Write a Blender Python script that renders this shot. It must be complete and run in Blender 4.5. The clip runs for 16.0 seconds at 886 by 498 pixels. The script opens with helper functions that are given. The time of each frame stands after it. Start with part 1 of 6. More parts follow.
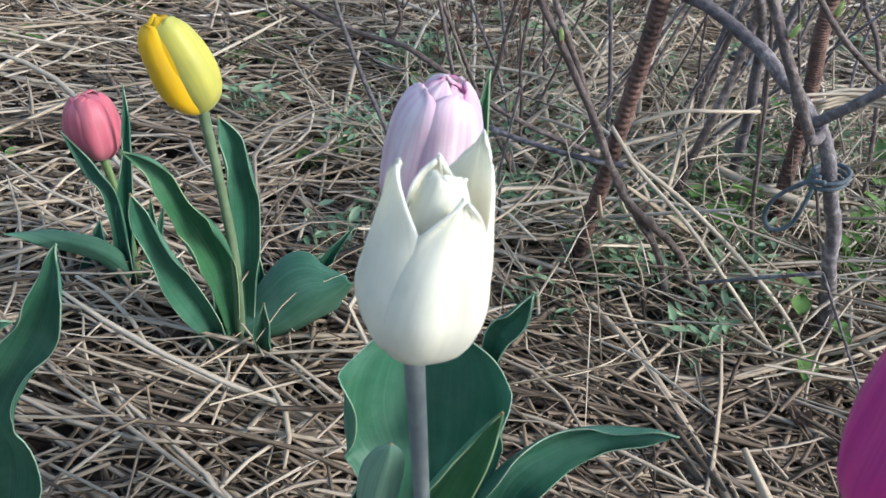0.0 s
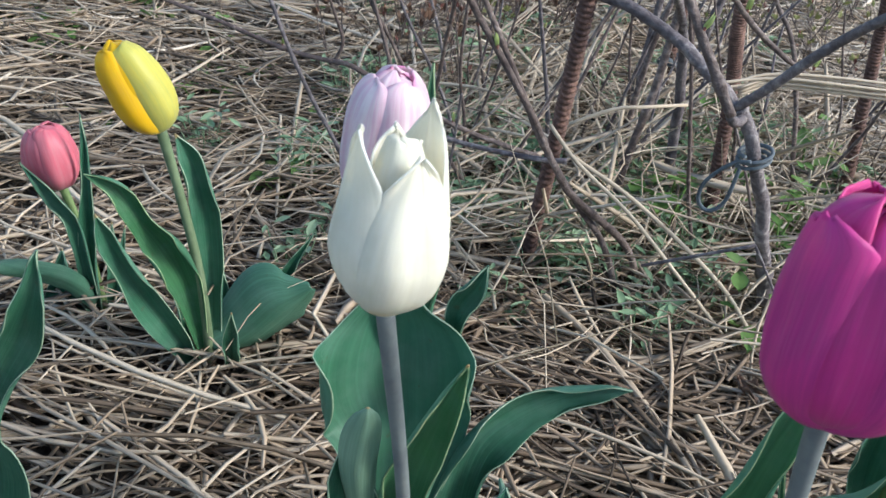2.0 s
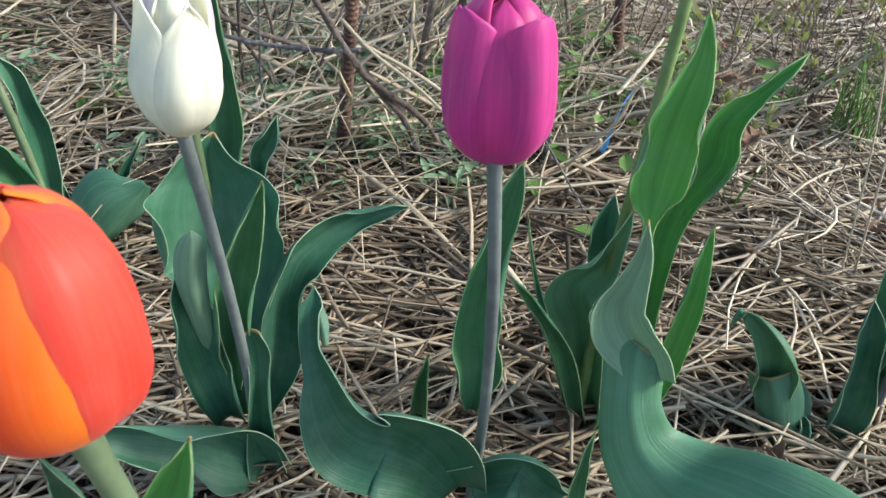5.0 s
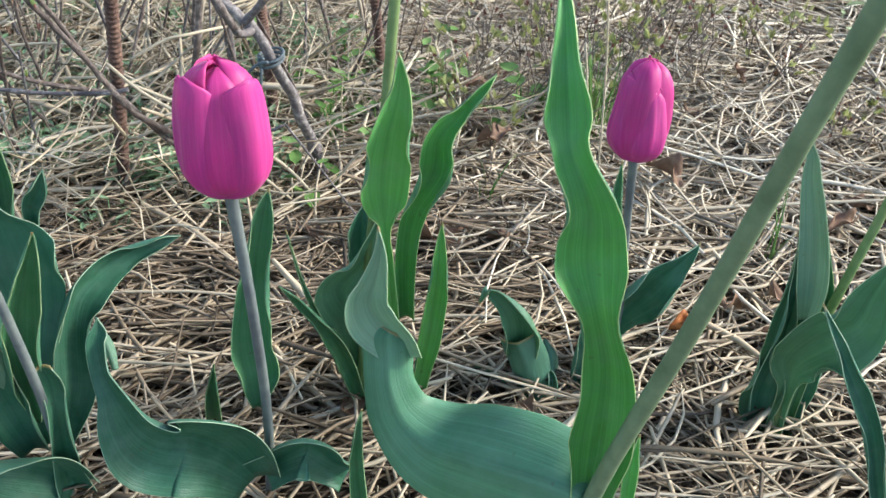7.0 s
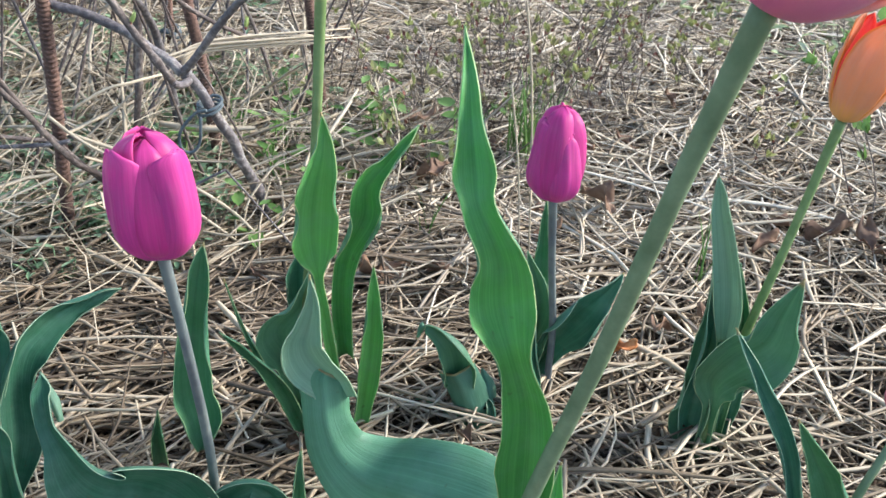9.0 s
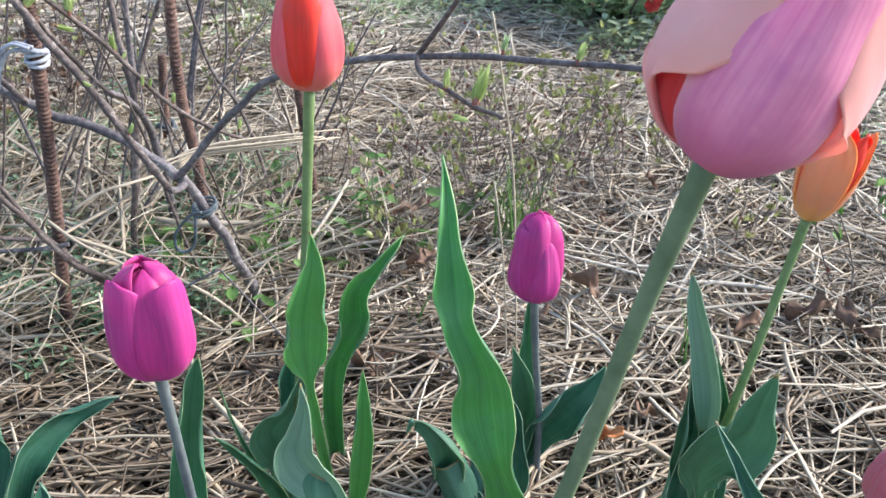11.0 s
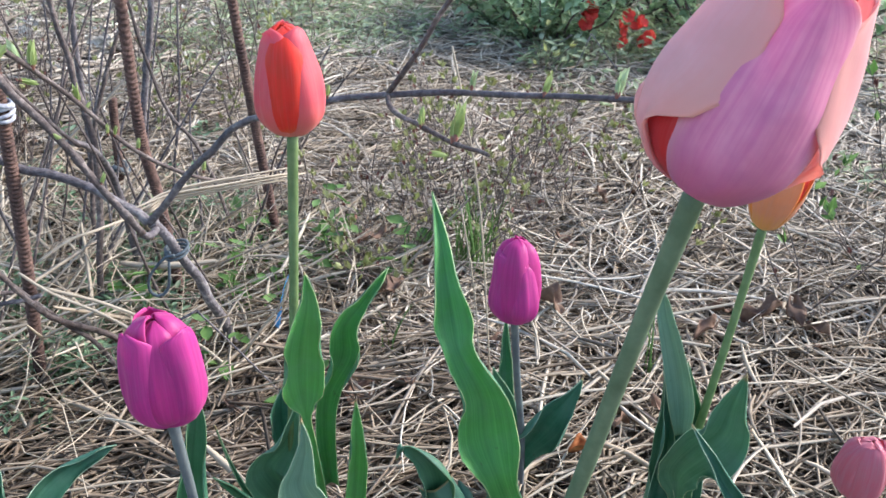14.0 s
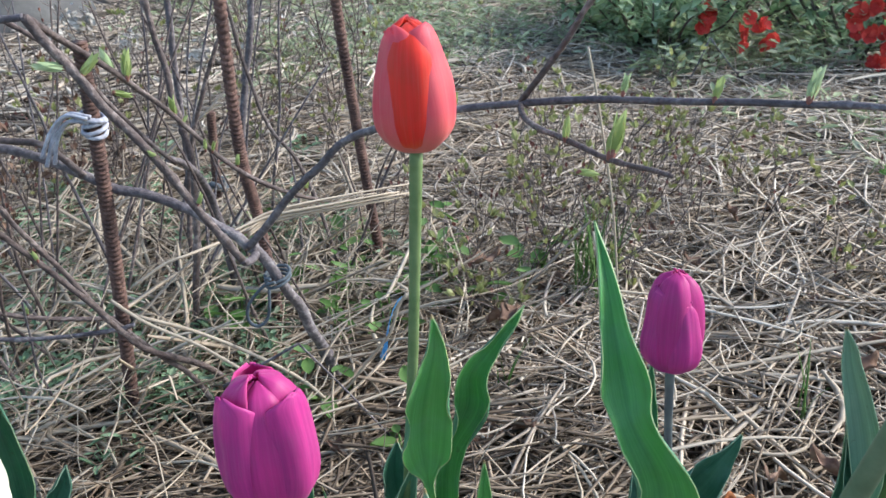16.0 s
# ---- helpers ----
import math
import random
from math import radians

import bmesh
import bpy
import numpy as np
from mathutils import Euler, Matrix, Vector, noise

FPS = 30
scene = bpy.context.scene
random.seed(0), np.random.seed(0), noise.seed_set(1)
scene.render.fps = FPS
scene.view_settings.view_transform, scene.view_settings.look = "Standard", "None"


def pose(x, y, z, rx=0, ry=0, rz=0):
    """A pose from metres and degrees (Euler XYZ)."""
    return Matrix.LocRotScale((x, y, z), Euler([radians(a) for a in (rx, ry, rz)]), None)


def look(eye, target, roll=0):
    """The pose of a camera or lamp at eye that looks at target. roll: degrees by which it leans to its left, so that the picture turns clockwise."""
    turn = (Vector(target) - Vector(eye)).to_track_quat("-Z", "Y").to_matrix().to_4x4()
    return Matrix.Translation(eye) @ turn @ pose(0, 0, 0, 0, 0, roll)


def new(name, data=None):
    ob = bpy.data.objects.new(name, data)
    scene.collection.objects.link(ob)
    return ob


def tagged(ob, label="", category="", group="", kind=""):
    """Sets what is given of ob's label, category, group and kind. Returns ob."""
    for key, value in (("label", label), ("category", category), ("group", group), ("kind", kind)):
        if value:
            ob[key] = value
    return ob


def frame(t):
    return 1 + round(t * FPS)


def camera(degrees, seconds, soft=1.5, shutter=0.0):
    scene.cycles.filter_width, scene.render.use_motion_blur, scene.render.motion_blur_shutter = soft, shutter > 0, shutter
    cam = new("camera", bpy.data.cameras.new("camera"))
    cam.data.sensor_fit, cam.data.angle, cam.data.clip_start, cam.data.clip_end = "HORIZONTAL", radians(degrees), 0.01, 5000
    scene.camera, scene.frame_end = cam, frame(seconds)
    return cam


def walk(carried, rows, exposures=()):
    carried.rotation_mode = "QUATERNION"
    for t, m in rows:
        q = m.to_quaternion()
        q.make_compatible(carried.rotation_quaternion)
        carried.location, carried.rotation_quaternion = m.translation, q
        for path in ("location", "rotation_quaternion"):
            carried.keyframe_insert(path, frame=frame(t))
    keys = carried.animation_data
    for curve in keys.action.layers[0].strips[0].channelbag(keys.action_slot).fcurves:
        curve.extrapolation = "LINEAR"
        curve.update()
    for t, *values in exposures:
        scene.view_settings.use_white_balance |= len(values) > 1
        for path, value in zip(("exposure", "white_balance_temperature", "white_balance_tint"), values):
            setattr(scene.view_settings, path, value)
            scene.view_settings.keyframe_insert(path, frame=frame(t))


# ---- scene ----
cam = camera(52.7, 16.0)
cam.data.dof.use_dof, cam.data.dof.focus_distance, cam.data.dof.aperture_fstop = True, 0.46, 44.0
PATH = [
    (0, (0.069, 0.015, 0.392), (0.085, 1.63, -0.787), 9.0),
    (0.5, (0.065, 0.017, 0.389), (0.065, 1.643, -0.775), 8.3),
    (1, (0.062, 0.017, 0.391), (0.049, 1.661, -0.747), 7.5),
    (1.5, (0.061, 0.005, 0.386), (0.093, 1.663, -0.732), 6.8),
    (2, (0.068, -0.016, 0.391), (0.183, 1.643, -0.72), 6.8),
    (2.5, (0.071, -0.038, 0.385), (0.238, 1.596, -0.756), 6.1),
    (3, (0.077, -0.059, 0.39), (0.284, 1.548, -0.783), 5.5),
    (3.2, (0.077, -0.061, 0.387), (0.303, 1.534, -0.798), 6.0),
    (5.5, (0.093, -0.135, 0.422), (0.614, 1.381, -0.774), 5.4),
    (6, (0.096, -0.152, 0.438), (0.746, 1.321, -0.748), 6.0),
    (6.5, (0.1, -0.167, 0.447), (0.833, 1.278, -0.727), 6.4),
    (7, (0.103, -0.176, 0.455), (0.885, 1.248, -0.711), 6.6),
    (7.5, (0.108, -0.184, 0.459), (0.924, 1.234, -0.691), 6.3),
    (8, (0.111, -0.192, 0.465), (0.943, 1.223, -0.677), 6.1),
    (8.5, (0.112, -0.195, 0.472), (0.968, 1.214, -0.661), 6.0),
    (9, (0.111, -0.195, 0.483), (0.977, 1.212, -0.643), 6.1),
    (9.5, (0.112, -0.199, 0.49), (0.995, 1.23, -0.595), 5.7),
    (9.7, (0.114, -0.2, 0.496), (1.004, 1.235, -0.576), 5.6),
    (11.8, (0.102, -0.203, 0.517), (1.011, 1.281, -0.469), 4.7),
    (12, (0.099, -0.202, 0.516), (1.013, 1.278, -0.471), 4.6),
    (12.5, (0.096, -0.201, 0.524), (1.024, 1.274, -0.458), 4.3),
    (13, (0.085, -0.199, 0.529), (1.039, 1.265, -0.444), 4.0),
    (13.5, (0.083, -0.204, 0.535), (1.095, 1.226, -0.429), 4.0),
    (14, (0.08, -0.202, 0.531), (1.106, 1.222, -0.429), 3.4),
    (14.5, (0.088, -0.192, 0.526), (1.12, 1.232, -0.426), 2.5),
    (15, (0.09, -0.171, 0.515), (1.122, 1.265, -0.419), 2.1),
    (15.5, (0.093, -0.146, 0.509), (1.039, 1.345, -0.43), 1.2),
    (16, (0.1, -0.122, 0.501), (0.963, 1.416, -0.442), 0.6),
]
walk(cam, [(t, look(eye, target, roll)) for t, eye, target, roll in PATH], exposures=[(0, 1.18, 6050, 6), (3, 1.19, 6250, 6), (5.5, 1.49, 6600, 1), (8, 1.74, 6400, 2), (9.5, 1.73, 6300, 5), (12.5, 1.61, 6130, 8), (14.5, 1.49, 6080, 9), (16, 1.30, 6080, 7)])

# ---- daylight: an even, soft evening sky ----
world = bpy.data.worlds.new("world")
scene.world = world
world.use_nodes = True
wn = world.node_tree.nodes
sky = wn.new("ShaderNodeTexSky")
sky.sky_type, sky.sun_disc = "NISHITA", False
sky.sun_elevation, sky.sun_rotation = radians(34), radians(104)
sky.air_density, sky.dust_density, sky.ozone_density = 1.0, 1.0, 1.0
wn["Background"].inputs["Strength"].default_value = 0.132
world.node_tree.links.new(sky.outputs["Color"], wn["Background"].inputs["Color"])

sun = new("sun", bpy.data.lights.new("sun", "SUN"))
sun.data.energy, sun.data.angle, sun.data.color = 2.4, radians(18), (1.0, 0.95, 0.90)
sun.matrix_world = look((2.4, -0.6, 1.67), (0, 0, 0))


# ---- materials ----
def shader(name):
    m = bpy.data.materials.new(name)
    m.use_nodes = True
    nt = m.node_tree
    return m, nt, nt.nodes["Principled BSDF"]


def node(nt, kind, **values):
    n = nt.nodes.new("ShaderNode" + kind)
    for key, value in values.items():
        n.inputs[key.replace("_", " ")].default_value = value
    return n


def ramp(nt, fac, stops):
    n = nt.nodes.new("ShaderNodeValToRGB")
    while len(n.color_ramp.elements) < len(stops):
        n.color_ramp.elements.new(0.5)
    for e, (at, colour) in zip(n.color_ramp.elements, stops):
        e.position, e.color = at, (*colour, 1) if len(colour) == 3 else colour
    nt.links.new(fac, n.inputs["Fac"])
    return n.outputs["Color"]


def mix(nt, fac, a, b, blend="MIX"):
    n = nt.nodes.new("ShaderNodeMix")
    n.data_type, n.blend_type = "RGBA", blend
    for socket, value in ((n.inputs[0], fac), (n.inputs[6], a), (n.inputs[7], b)):
        if isinstance(value, bpy.types.NodeSocket):
            nt.links.new(value, socket)
        else:
            socket.default_value = value if not isinstance(value, tuple) else (*value, 1)
    return n.outputs[2]


def maths(nt, op, a, b=0.0):
    n = nt.nodes.new("ShaderNodeMath")
    n.operation = op
    for socket, value in zip(n.inputs, (a, b)):
        if isinstance(value, bpy.types.NodeSocket):
            nt.links.new(value, socket)
        else:
            socket.default_value = value
    return n.outputs[0]


def noise_of(nt, vector, scale, detail=4.0, rough=0.6):
    n = node(nt, "TexNoise", Scale=scale, Detail=detail, Roughness=rough)
    if vector is not None:
        nt.links.new(vector, n.inputs["Vector"])
    return n.outputs["Fac"]


def scaled(nt, vector, x, y, z=1.0):
    n = nt.nodes.new("ShaderNodeMapping")
    n.inputs["Scale"].default_value = (x, y, z)
    nt.links.new(vector, n.inputs["Vector"])
    return n.outputs["Vector"]


def bump(nt, bsdf, height, strength, distance):
    n = node(nt, "Bump", Strength=strength, Distance=distance)
    nt.links.new(height, n.inputs["Height"])
    nt.links.new(n.outputs["Normal"], bsdf.inputs["Normal"])
    return n


def see_through(nt, bsdf, colour, share):
    """Adds light that shines through a thin leaf or petal."""
    out = nt.nodes["Material Output"]
    tr = nt.nodes.new("ShaderNodeBsdfTranslucent")
    nt.links.new(colour, tr.inputs["Color"])
    m = nt.nodes.new("ShaderNodeMixShader")
    m.inputs[0].default_value = share
    nt.links.new(bsdf.outputs[0], m.inputs[1])
    nt.links.new(tr.outputs[0], m.inputs[2])
    nt.links.new(m.outputs[0], out.inputs["Surface"])


def coords(nt):
    return nt.nodes.new("ShaderNodeTexCoord")


def leaf_material(name, dark, light, rim, gloss=0.42):
    """A tulip leaf: veins along it, a waxy bloom, a thin pale rim."""
    m, nt, b = shader(name)
    tc = coords(nt)
    uv = tc.outputs["UV"]
    sep = nt.nodes.new("ShaderNodeSeparateXYZ")
    nt.links.new(uv, sep.inputs[0])
    side = maths(nt, "ABSOLUTE", maths(nt, "SUBTRACT", sep.outputs[0], 0.5))
    veins = noise_of(nt, scaled(nt, uv, 46, 1.6), 1.0, 4, 0.6)
    patches = noise_of(nt, tc.outputs["Object"], 38, 3)
    fine = noise_of(nt, tc.outputs["Object"], 420, 2)
    rnd = nt.nodes.new("ShaderNodeObjectInfo").outputs["Random"]
    tone = maths(nt, "ADD", maths(nt, "MULTIPLY", patches, 0.7), maths(nt, "MULTIPLY", rnd, 0.35))
    base = ramp(nt, tone, [(0.25, dark), (0.8, light)])
    base = mix(nt, maths(nt, "MULTIPLY", ramp(nt, veins, [(0.42, (0, 0, 0)), (0.70, (1, 1, 1))]), 0.22), base, tuple(c * 1.7 + 0.01 for c in light))
    bands = noise_of(nt, scaled(nt, uv, 11, 0.7), 1.0, 2, 0.5)
    base = mix(nt, maths(nt, "MULTIPLY", ramp(nt, bands, [(0.45, (0, 0, 0)), (0.62, (1, 1, 1))]), 0.30), base, tuple(c * 0.72 for c in dark))
    bloom = noise_of(nt, tc.outputs["Object"], 70, 4, 0.6)
    base = mix(nt, maths(nt, "MULTIPLY", ramp(nt, bloom, [(0.42, (0, 0, 0)), (0.68, (1, 1, 1))]), 0.16), base, (0.24, 0.36, 0.30))
    base = mix(nt, ramp(nt, side, [(0.464, (0, 0, 0)), (0.484, (1, 1, 1))]), base, rim)
    # dry brown tips on some leaves, and a few dull specks
    tip = maths(nt, "MULTIPLY", ramp(nt, maths(nt, "ADD", sep.outputs[1], maths(nt, "MULTIPLY", veins, 0.02)), [(0.972, (0, 0, 0)), (0.992, (1, 1, 1))]), maths(nt, "GREATER_THAN", rnd, 0.4))
    base = mix(nt, tip, base, (0.40, 0.31, 0.15))
    specks = ramp(nt, noise_of(nt, tc.outputs["Object"], 190, 2, 0.5), [(0.70, (0, 0, 0)), (0.76, (1, 1, 1))])
    base = mix(nt, maths(nt, "MULTIPLY", specks, 0.35), base, (0.09, 0.08, 0.04))
    nt.links.new(base, b.inputs["Base Color"])
    shine = nt.nodes.new("ShaderNodeMapRange")
    nt.links.new(patches, shine.inputs["Value"])
    shine.inputs["From Min"].default_value, shine.inputs["From Max"].default_value = 0.3, 0.7
    shine.inputs["To Min"].default_value, shine.inputs["To Max"].default_value = gloss - 0.10, gloss + 0.10
    nt.links.new(shine.outputs["Result"], b.inputs["Roughness"])
    b.inputs["Specular IOR Level"].default_value = 0.38
    bump(nt, b, maths(nt, "ADD", veins, maths(nt, "MULTIPLY", fine, 0.3)), 0.35, 0.0012)
    see_through(nt, b, base, 0.32)
    return m


def petal_material(name, base, edge, foot, streak, streaks=0.5, edge_from=0.36, foot_to=0.22, gloss=0.45, veil=0.13):
    """A petal: fine streaks along it, its own rim and foot colours, satin sheen."""
    m, nt, b = shader(name)
    tc = coords(nt)
    uv = tc.outputs["UV"]
    sep = nt.nodes.new("ShaderNodeSeparateXYZ")
    nt.links.new(uv, sep.inputs[0])
    side = maths(nt, "ABSOLUTE", maths(nt, "SUBTRACT", sep.outputs[0], 0.5))
    lines = noise_of(nt, scaled(nt, uv, 26, 1.4), 1.0, 5, 0.65)
    cloud = noise_of(nt, tc.outputs["Object"], 60, 3)
    colour = mix(nt, maths(nt, "MULTIPLY", ramp(nt, lines, [(0.42, (0, 0, 0)), (0.60, (1, 1, 1))]), streaks), base, streak)
    colour = mix(nt, maths(nt, "MULTIPLY", ramp(nt, cloud, [(0.40, (0, 0, 0)), (0.66, (1, 1, 1))]), 0.35), colour, tuple(0.80 * c for c in streak))
    wander = maths(nt, "ADD", side, maths(nt, "MULTIPLY", maths(nt, "SUBTRACT", cloud, 0.5), 0.14))
    colour = mix(nt, ramp(nt, wander, [(edge_from, (0, 0, 0)), (0.5, (1, 1, 1))]), colour, edge)
    up = maths(nt, "ADD", sep.outputs[1], maths(nt, "MULTIPLY", maths(nt, "SUBTRACT", lines, 0.5), 0.25))
    colour = mix(nt, ramp(nt, up, [(0.0, (1, 1, 1)), (foot_to, (0, 0, 0))]), colour, foot)
    fine = noise_of(nt, scaled(nt, uv, 70, 2.2), 1.0, 4, 0.6)
    pale = tuple(0.30 + 0.68 * c for c in base)
    colour = mix(nt, maths(nt, "MULTIPLY", ramp(nt, maths(nt, "ADD", maths(nt, "MULTIPLY", fine, 0.6), maths(nt, "MULTIPLY", cloud, 0.4)), [(0.46, (0, 0, 0)), (0.66, (1, 1, 1))]), veil), colour, pale)
    nt.links.new(colour, b.inputs["Base Color"])
    b.inputs["Roughness"].default_value = gloss
    b.inputs["Specular IOR Level"].default_value = 0.35
    b.inputs["Sheen Weight"].default_value = 0.15
    b.inputs["Sheen Roughness"].default_value = 0.4
    bump(nt, b, maths(nt, "ADD", lines, cloud), 0.22, 0.0009)
    see_through(nt, b, colour, 0.42)
    return m


def grain_material(name, stops, scale=60.0, along=None, rough=0.8, relief=0.4, depth=0.002, island=0.0, thin=0.0):
    """Bark, straw, soil: a colour run driven by two sizes of noise and, if asked, by the single stalk."""
    m, nt, b = shader(name)
    tc = coords(nt)
    v = tc.outputs["Object"] if along is None else scaled(nt, tc.outputs["UV"], *along)
    big = noise_of(nt, tc.outputs["Object"], scale * 0.12, 3)
    small = noise_of(nt, v, scale, 5)
    tone = maths(nt, "ADD", maths(nt, "MULTIPLY", big, 0.45), maths(nt, "MULTIPLY", small, 0.55))
    tone = maths(nt, "ADD", maths(nt, "MULTIPLY", tone, 1.9), -0.45)
    if island:
        rnd = nt.nodes.new("ShaderNodeNewGeometry").outputs["Random Per Island"]
        tone = maths(nt, "ADD", maths(nt, "MULTIPLY", tone, 1 - island), maths(nt, "MULTIPLY", rnd, island))
    colour = ramp(nt, tone, stops)
    nt.links.new(colour, b.inputs["Base Color"])
    b.inputs["Roughness"].default_value = rough
    b.inputs["Specular IOR Level"].default_value = 0.25
    bump(nt, b, small, relief, depth)
    if thin:
        see_through(nt, b, colour, thin)
    return m


LEAF = {
    "B": leaf_material("leaf_glaucous", (0.027, 0.108, 0.060), (0.066, 0.200, 0.115), (0.42, 0.52, 0.36), 0.42),
    "G": leaf_material("leaf_green", (0.037, 0.138, 0.056), (0.086, 0.240, 0.104), (0.42, 0.52, 0.26), 0.45),
    "Y": leaf_material("leaf_bright", (0.084, 0.29, 0.061), (0.181, 0.491, 0.129), (0.50, 0.58, 0.24), 0.42),
    "M": leaf_material("leaf_soft", (0.075, 0.200, 0.095), (0.150, 0.310, 0.165), (0.46, 0.55, 0.32), 0.44),
    "P": leaf_material("leaf_pale", (0.15, 0.275, 0.175), (0.27, 0.41, 0.27), (0.50, 0.58, 0.36), 0.45),
}
UNDER = {
    "B": leaf_material("leaf_glaucous_underside", (0.058, 0.160, 0.100), (0.124, 0.272, 0.178), (0.42, 0.52, 0.36), 0.42),
    "G": leaf_material("leaf_green_underside", (0.058, 0.169, 0.091), (0.124, 0.286, 0.163), (0.42, 0.52, 0.28), 0.42),
    "Y": leaf_material("leaf_bright_underside", (0.081, 0.218, 0.102), (0.16, 0.357, 0.183), (0.50, 0.58, 0.28), 0.42),
    "M": leaf_material("leaf_soft_underside", (0.090, 0.210, 0.120), (0.170, 0.320, 0.190), (0.46, 0.55, 0.32), 0.44),
    "P": leaf_material("leaf_pale_underside", (0.16, 0.285, 0.19), (0.28, 0.42, 0.29), (0.50, 0.58, 0.36), 0.45),
}
WHITE = petal_material("petal_white", (0.93, 0.90, 0.78), (0.90, 0.90, 0.84), (0.80, 0.62, 0.22), (0.83, 0.80, 0.64), 0.3, 0.36, 0.16)
LILAC = petal_material("petal_lilac", (0.93, 0.84, 0.84), (0.66, 0.24, 0.46), (0.50, 0.20, 0.42), (0.78, 0.46, 0.60), 0.5, 0.14, 0.50, 0.45, 0.06)
YELLOW = petal_material("petal_yellow", (0.88, 0.57, 0.006), (0.90, 0.64, 0.015), (0.60, 0.50, 0.04), (0.84, 0.52, 0.01), 0.4)
LIME = petal_material("petal_lime", (0.66, 0.60, 0.12), (0.82, 0.64, 0.04), (0.36, 0.42, 0.10), (0.50, 0.52, 0.14), 0.5)
ROSE = petal_material("petal_rose", (0.70, 0.16, 0.22), (0.75, 0.34, 0.36), (0.50, 0.30, 0.22), (0.66, 0.26, 0.30), 0.5)
PURPLE = petal_material("petal_purple", (0.70, 0.062, 0.34), (0.84, 0.13, 0.44), (0.34, 0.028, 0.19), (0.52, 0.042, 0.27), 0.6, 0.28)
MAGENTA = petal_material("petal_magenta", (0.68, 0.050, 0.31), (0.86, 0.10, 0.36), (0.38, 0.035, 0.19), (0.54, 0.042, 0.24), 0.55, 0.28)
RED = petal_material("petal_red", (0.88, 0.13, 0.17), (0.92, 0.12, 0.10), (0.80, 0.30, 0.20), (0.88, 0.21, 0.21), 0.3, 0.34, 0.45)
SCARLET = petal_material("petal_scarlet", (0.95, 0.060, 0.040), (0.90, 0.09, 0.03), (0.72, 0.25, 0.03), (0.78, 0.07, 0.03), 0.5)
CRIMSON = petal_material("petal_crimson", (0.70, 0.028, 0.035), (0.76, 0.04, 0.03), (0.62, 0.03, 0.03), (0.62, 0.03, 0.04), 0.4, 0.36, 0.1)
CORAL = petal_material("petal_coral", (0.88, 0.085, 0.055), (1.0, 0.34, 0.006), (0.85, 0.20, 0.03), (0.86, 0.12, 0.07), 0.4, 0.14)
AMBER = petal_material("petal_amber", (0.92, 0.105, 0.022), (1.0, 0.38, 0.008), (0.90, 0.30, 0.02), (0.90, 0.10, 0.02), 0.45, 0.10)
PINK = petal_material("petal_pink", (0.93, 0.40, 0.57), (0.96, 0.60, 0.58), (0.62, 0.11, 0.32), (0.76, 0.19, 0.43), 0.5, 0.34, 0.3, 0.45, 0.05)
PEACH = petal_material("petal_peach", (0.97, 0.57, 0.57), (0.97, 0.50, 0.42), (0.86, 0.38, 0.38), (0.95, 0.48, 0.46), 0.4, 0.12, 0.22, 0.45, 0.05)
ORANGE = petal_material("petal_orange", (0.86, 0.36, 0.16), (0.88, 0.30, 0.03), (0.85, 0.50, 0.10), (0.82, 0.38, 0.22), 0.5, 0.38)

STEM_DUSK = grain_material("stem_dusky", [(0.3, (0.10, 0.11, 0.12)), (0.7, (0.17, 0.19, 0.18))], 90, None, 0.5, 0.15)
STEM_GREEN = grain_material("stem_green", [(0.3, (0.10, 0.14, 0.075)), (0.7, (0.16, 0.21, 0.12))], 90, None, 0.5, 0.15)
STEM_LIGHT = grain_material("stem_light_green", [(0.3, (0.105, 0.16, 0.055)), (0.7, (0.17, 0.235, 0.095))], 90, None, 0.5, 0.15)
STRAW = grain_material("straw", [(0.13, (0.065, 0.047, 0.032)), (0.34, (0.25, 0.183, 0.122)), (0.58, (0.42, 0.327, 0.230)), (0.88, (0.55, 0.45, 0.335))], 140, None, 0.65, 0.5, 0.001, 0.75)
STRAW_FAR = grain_material("straw_bleached", [(0.13, (0.11, 0.087, 0.067)), (0.34, (0.35, 0.280, 0.212)), (0.56, (0.53, 0.435, 0.335)), (0.85, (0.65, 0.56, 0.45))], 140, None, 0.65, 0.5, 0.001, 0.75)
STRAW_OLD = grain_material("straw_weathered", [(0.15, (0.048, 0.035, 0.025)), (0.38, (0.165, 0.118, 0.080)), (0.62, (0.305, 0.230, 0.160)), (0.90, (0.45, 0.36, 0.265))], 140, None, 0.7, 0.5, 0.001, 0.75)
STRAW_PALE = grain_material("straw_pale", [(0.2, (0.28, 0.215, 0.15)), (0.8, (0.56, 0.465, 0.35))], 160, None, 0.55, 0.4, 0.001, 0.6)
CHAFF = grain_material("straw_litter", [(0.2, (0.025, 0.019, 0.014)), (0.5, (0.070, 0.051, 0.037)), (0.85, (0.16, 0.12, 0.086))], 200, None, 0.8, 0.5, 0.001, 0.6)
SOIL = grain_material("soil", [(0.25, (0.022, 0.017, 0.013)), (0.6, (0.06, 0.046, 0.034)), (0.85, (0.12, 0.095, 0.07))], 45, None, 0.95, 0.9, 0.01)
BARK_GREY = grain_material("bark_grey", [(0.25, (0.070, 0.057, 0.061)), (0.55, (0.15, 0.128, 0.132)), (0.8, (0.33, 0.295, 0.285))], 220, None, 0.7, 1.0, 0.002)
